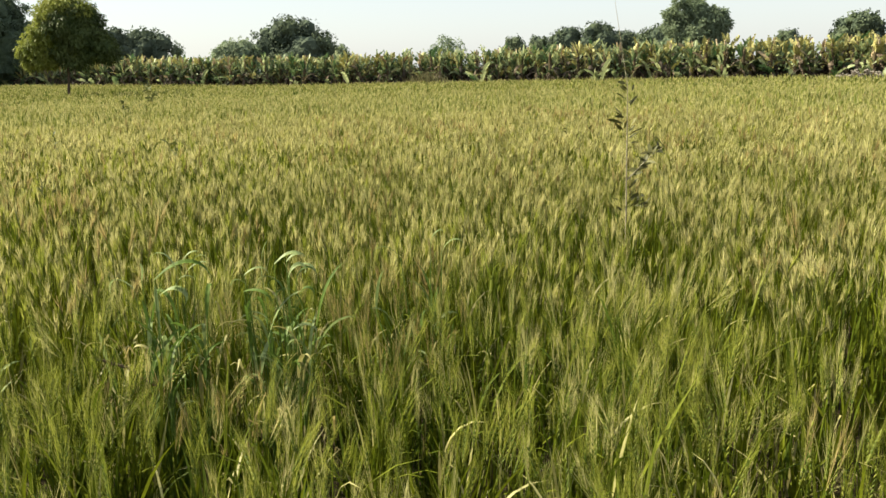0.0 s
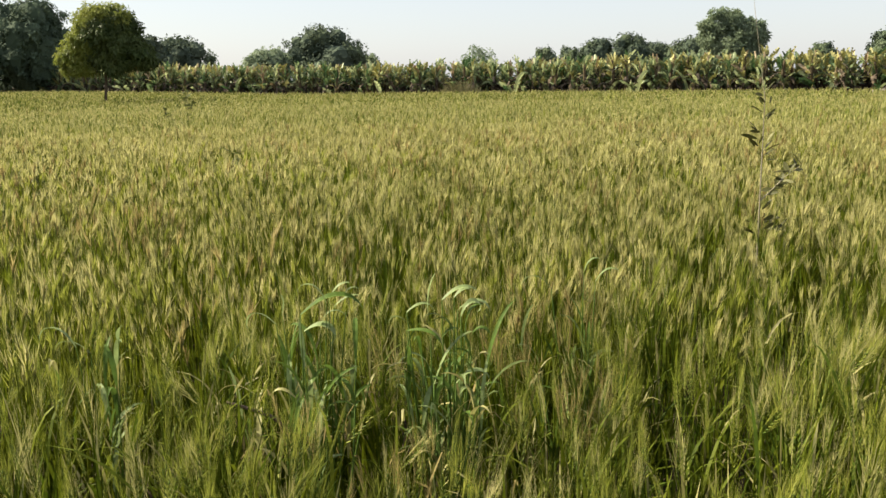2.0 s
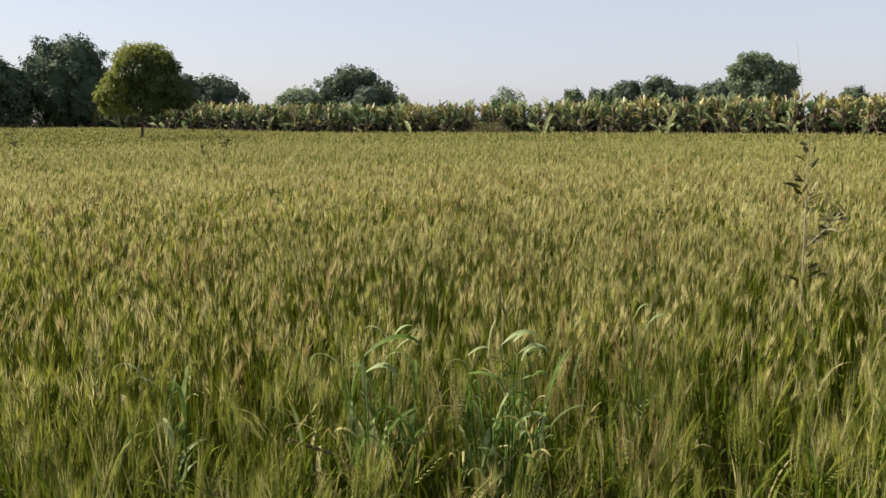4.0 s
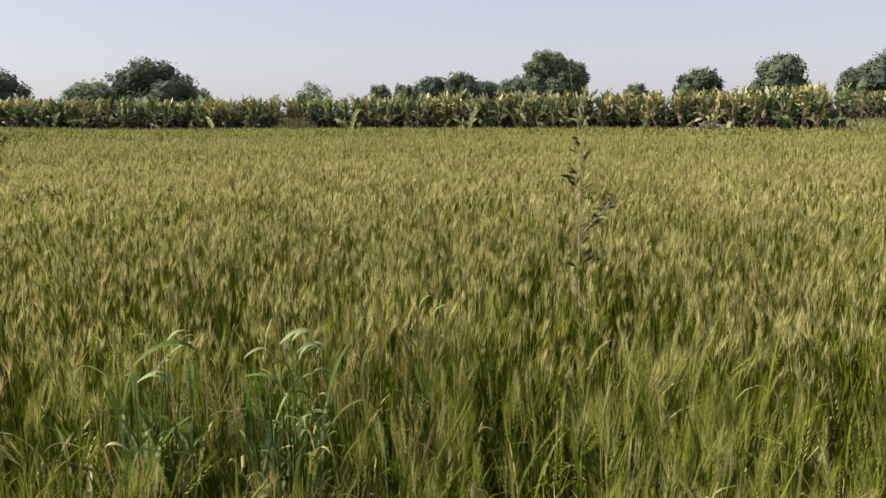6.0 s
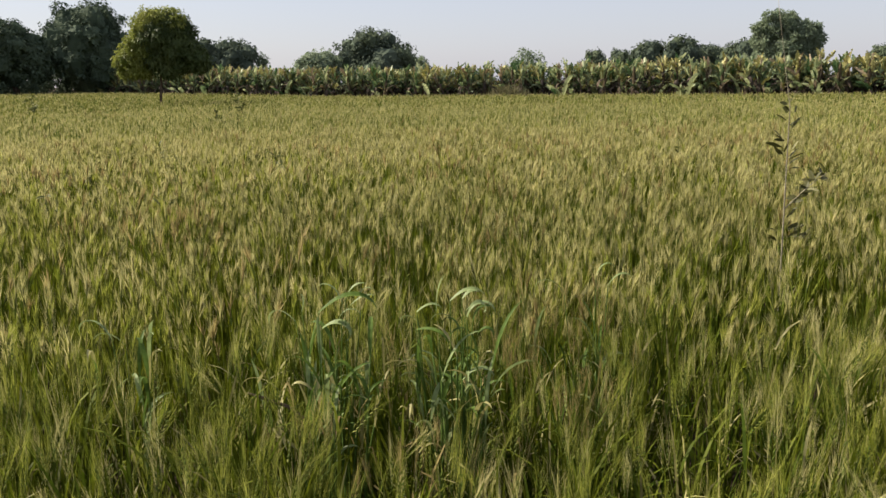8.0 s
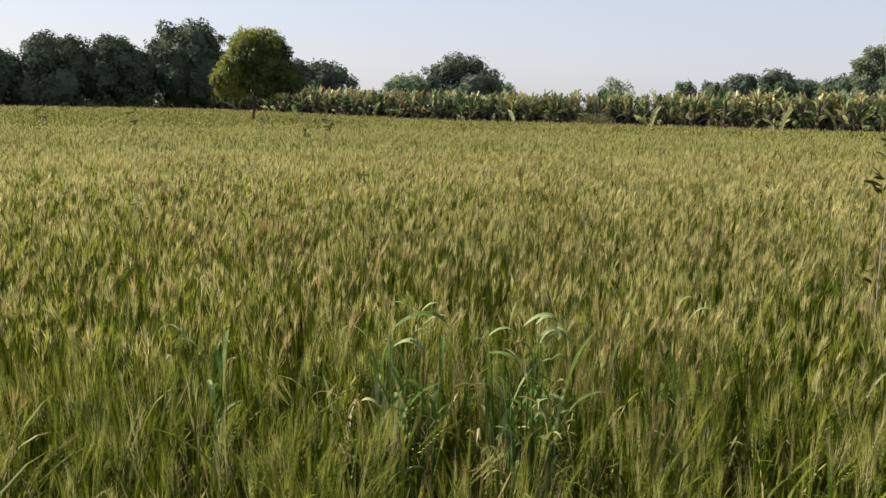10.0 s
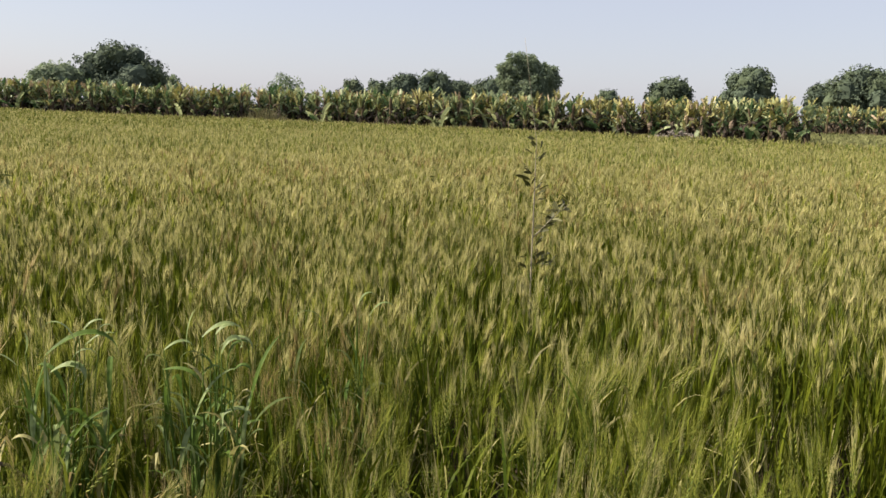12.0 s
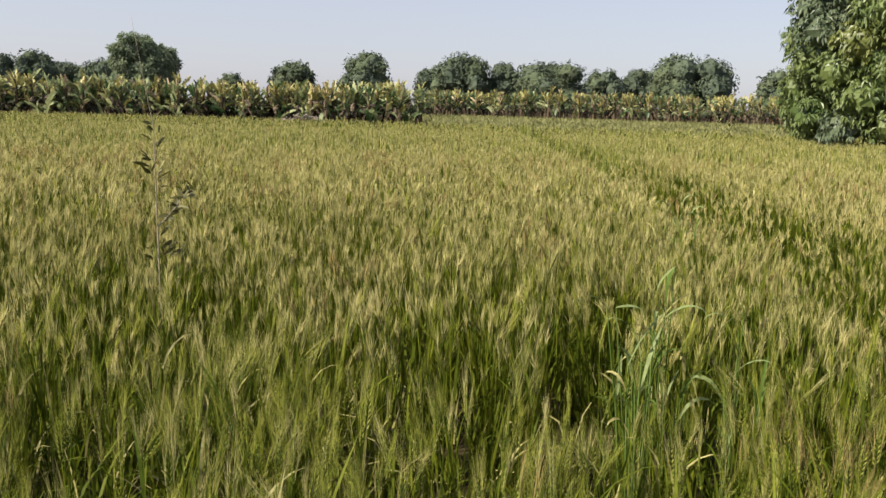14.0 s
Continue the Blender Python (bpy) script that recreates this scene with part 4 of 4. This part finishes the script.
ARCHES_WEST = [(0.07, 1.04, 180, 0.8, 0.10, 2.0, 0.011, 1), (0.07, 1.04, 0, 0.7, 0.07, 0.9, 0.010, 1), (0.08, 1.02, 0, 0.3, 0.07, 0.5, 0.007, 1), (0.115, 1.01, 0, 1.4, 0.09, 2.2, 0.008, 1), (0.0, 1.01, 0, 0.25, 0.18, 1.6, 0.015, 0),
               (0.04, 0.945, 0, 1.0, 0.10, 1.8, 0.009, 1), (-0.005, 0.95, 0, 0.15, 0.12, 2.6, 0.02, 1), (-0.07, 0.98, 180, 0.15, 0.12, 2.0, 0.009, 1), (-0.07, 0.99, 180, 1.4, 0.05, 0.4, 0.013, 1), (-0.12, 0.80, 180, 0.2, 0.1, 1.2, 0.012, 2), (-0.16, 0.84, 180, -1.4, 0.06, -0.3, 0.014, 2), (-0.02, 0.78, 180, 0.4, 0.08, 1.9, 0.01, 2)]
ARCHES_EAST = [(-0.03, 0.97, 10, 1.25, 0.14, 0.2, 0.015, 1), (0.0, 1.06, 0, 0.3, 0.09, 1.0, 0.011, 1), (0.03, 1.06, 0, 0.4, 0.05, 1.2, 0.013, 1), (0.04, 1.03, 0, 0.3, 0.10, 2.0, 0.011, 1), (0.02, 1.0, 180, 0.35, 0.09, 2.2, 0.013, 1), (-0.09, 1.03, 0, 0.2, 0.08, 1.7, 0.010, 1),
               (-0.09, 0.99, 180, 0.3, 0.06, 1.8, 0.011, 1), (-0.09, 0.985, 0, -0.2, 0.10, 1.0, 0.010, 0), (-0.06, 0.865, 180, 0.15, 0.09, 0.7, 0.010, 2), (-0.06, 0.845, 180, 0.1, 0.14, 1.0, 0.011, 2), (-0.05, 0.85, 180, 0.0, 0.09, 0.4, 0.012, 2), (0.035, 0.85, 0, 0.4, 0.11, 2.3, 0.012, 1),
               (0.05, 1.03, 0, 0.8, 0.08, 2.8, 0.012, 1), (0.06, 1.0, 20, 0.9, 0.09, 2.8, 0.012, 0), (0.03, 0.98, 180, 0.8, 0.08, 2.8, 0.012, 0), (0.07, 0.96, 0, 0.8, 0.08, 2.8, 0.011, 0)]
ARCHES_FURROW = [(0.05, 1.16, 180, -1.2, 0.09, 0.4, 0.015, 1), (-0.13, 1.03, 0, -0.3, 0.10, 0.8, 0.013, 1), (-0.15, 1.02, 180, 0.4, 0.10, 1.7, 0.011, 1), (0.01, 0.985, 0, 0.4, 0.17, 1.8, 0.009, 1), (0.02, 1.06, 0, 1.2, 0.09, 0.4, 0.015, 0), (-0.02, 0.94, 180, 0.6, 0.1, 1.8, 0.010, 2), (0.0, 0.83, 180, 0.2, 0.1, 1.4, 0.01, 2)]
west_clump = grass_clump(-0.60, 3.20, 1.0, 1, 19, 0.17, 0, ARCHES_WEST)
part("broken_stalk", Heap().add(*tube([(-0.20, -0.09, 0.79), (-0.15, -0.09, 0.775), (-0.09, -0.08, 0.75), (0.0, -0.05, 0.66)], [0.003, 0.005, 0.005, 0.004], 6), 0).mesh("broken_stalk", [BARK], True), west_clump, "dark dead stalk bent over")
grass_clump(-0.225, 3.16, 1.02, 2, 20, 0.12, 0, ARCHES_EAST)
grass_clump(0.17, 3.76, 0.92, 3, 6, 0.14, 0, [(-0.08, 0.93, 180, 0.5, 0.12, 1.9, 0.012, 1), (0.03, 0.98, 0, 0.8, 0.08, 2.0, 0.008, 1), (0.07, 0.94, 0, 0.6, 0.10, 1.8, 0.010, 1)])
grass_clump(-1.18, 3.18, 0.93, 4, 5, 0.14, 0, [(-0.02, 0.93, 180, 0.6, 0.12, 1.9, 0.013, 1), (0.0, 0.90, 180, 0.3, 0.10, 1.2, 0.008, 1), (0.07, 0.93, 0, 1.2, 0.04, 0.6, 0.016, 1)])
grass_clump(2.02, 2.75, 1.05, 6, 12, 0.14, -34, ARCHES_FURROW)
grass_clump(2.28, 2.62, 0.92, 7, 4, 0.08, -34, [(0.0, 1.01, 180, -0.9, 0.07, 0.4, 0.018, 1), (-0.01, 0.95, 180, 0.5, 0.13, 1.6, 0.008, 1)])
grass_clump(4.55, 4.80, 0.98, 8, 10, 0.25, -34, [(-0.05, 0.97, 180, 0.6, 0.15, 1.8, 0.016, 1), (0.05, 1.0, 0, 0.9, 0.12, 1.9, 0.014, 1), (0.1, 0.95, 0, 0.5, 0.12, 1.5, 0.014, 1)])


def weed(x, y, top, seed, count=22, size=1.0):
    """A leafy weed; top is its height above the soil."""
    r = np.random.default_rng(seed)
    root = new("weed")
    root.location = (x, y, float(rise(x, y)) - 0.01)
    for b in range(3):
        lean = r.normal(0, 0.12 * size, 2) if b else (0, 0)
        high = top * (1 if b == 0 else r.uniform(0.8, 0.95))
        stem = part("stem", Heap().add(*tube([(0, 0, 0), (lean[0] * 0.3, lean[1] * 0.3, high * 0.5), (lean[0], lean[1], high)], [0.008, 0.006, 0.002], 5), 0).mesh("stem", [WEED], True), root)
        for i in range(count // 3):
            h = Heap()
            t = r.uniform(0.62, 1.0)
            leaf_blade(h, (lean[0] * t * t, lean[1] * t * t, high * t), r.uniform(0, 6.3), r.uniform(-0.2, 1.0), r.uniform(0.06, 0.12) * size, r.uniform(0.022, 0.038) * size, 0.9, 3, roll=r.normal(0, 0.6))
            part("leaf", h.mesh("leaf", [WEED]), stem)
    return tagged(root, "leafy dark green weed standing above the wheat", "weed", "weeds in the wheat")


for k, (x, y, top, size) in enumerate(((-2.62, 8.98, 1.02, 1), (-4.25, 8.4, 1.0, 1), (-3.2, 5.95, 0.97, 0.7), (-2.7, 6.5, 0.95, 0.7), (1.38, 10.0, 1.0, 1), (-4.48, 10.2, 1.0, 1), (-8.1, 20.7, 1.0, 1.6), (-9.8, 26.7, 1.35, 2.2),
                                       (-18.0, 28.5, 1.35, 2.4), (-14.2, 38.2, 1.4, 2.4), (-28.3, 36.0, 1.15, 2.2), (-23.6, 30.8, 1.05, 2.0), (-30.3, 40.8, 1.2, 2.2),
                                       (40.4, 33.4, 0.9, 2.4), (36.3, 27.7, 0.9, 2.2), (39.0, 39.9, 0.8, 2.0), (34.5, 37.5, 0.9, 2.0))):
    weed(x, y, top, 200 + k, 24, size)

# ---- rubble and dry grass at the foot of the banana plants ----
rr = np.random.default_rng(31)
h = Heap()
for i in range(650):
    c = np.array([rr.uniform(17.4, 21.6), 0, 0])
    c[1] = 44.0 - 0.55 * (c[0] - 17.4) + rr.normal(0, 0.35)
    s = rr.uniform(0.035, 0.10)
    c[2] = float(rise(c[0], c[1])) + 0.85 * rr.random() ** 0.7 * math.exp(-((c[0] - 19.5) / 1.6) ** 2) + 0.1
    v = np.array([(1, 0, 0), (-1, 0, 0), (0, 1, 0), (0, -1, 0), (0, 0, 0.8), (0, 0, -0.8), (0.6, 0.6, 0.4), (-0.6, -0.6, 0.3)]) * s * rr.uniform(0.7, 1.3, (8, 3)) + c
    h.add(v, [(0, 6, 4), (6, 2, 4), (2, 1, 4), (1, 7, 4), (7, 3, 4), (3, 0, 4), (0, 2, 6), (0, 5, 2), (2, 5, 1), (1, 3, 7), (1, 5, 3), (3, 5, 0)], 0)
tagged(new("rubble_heap", h.mesh("rubble_heap", [STONE])), "low heap of pale broken stones beside the banana plants", "rubble", kind="stuff")

# dry grass at the foot of the banana plants, and the green strip before the eastern ones
h = Heap()
for i in range(420):
    x = rr.normal(-2.7, 1.0)
    y = 56.9 - 0.3 * (x + 2.7) + rr.normal(0, 0.35)
    z, a = rr.uniform(0.7, 1.25) * math.exp(-((x + 2.7) / 2.0) ** 2) + 0.3, rr.uniform(0, 6.3)
    o = np.array([rr.normal(0, 0.15), rr.normal(0, 0.15), 0])
    h.add(*ribbon([(x, y, 0), (x + o[0] * 0.4, y + o[1] * 0.4, z * 0.6), (x + o[0], y + o[1], z)], [0.03, 0.03, 0.004], (math.cos(a), math.sin(a), 0)), 0)
DRY_GRASS = foliage("dry_grass", (0.10, 0.10, 0.04), (0.26, 0.23, 0.11), 0.7, 0.2)
tagged(new("dry_grass_tuft", h.mesh("dry_grass_tuft", [DRY_GRASS])), "olive-brown tuft of dry grass before the banana plants", "grass", kind="stuff")
n = 60000
t, q = rr.uniform(-8, 40, n), rr.uniform(-13.5, 2.5, n)
x, y = 30 + 0.62 * t + 0.785 * q, 51 - 0.785 * t + 0.62 * q
ok = (x > 22.5) & ((x > 24.5) | (y < 39)) & (np.hypot(x - 30.7, y - 16.4) > 2.8)
x, y = x[ok], y[ok]
n = len(x)
z, tall_, a = rise(x, y), rr.uniform(0.06, 0.24, n), rr.uniform(0, 6.28, n)
lean = rr.normal(0, 0.1, (2, n))
w = 0.06
v = np.stack([np.stack([x - np.cos(a) * w, y - np.sin(a) * w, z], -1), np.stack([x + np.cos(a) * w, y + np.sin(a) * w, z], -1), np.stack([x + lean[0], y + lean[1], z + tall_], -1)], 1).reshape(-1, 3)
STRIP = foliage("green_grass", (0.19, 0.205, 0.08), (0.34, 0.335, 0.15), 0.7, 0.3, spec=0.08)
tagged(new("grass_strip", mesh_from("grass_strip", v, np.arange(3 * n).reshape(-1, 3), [STRIP])), "strip of short green grass between wheat and banana plants", "grass", kind="stuff")
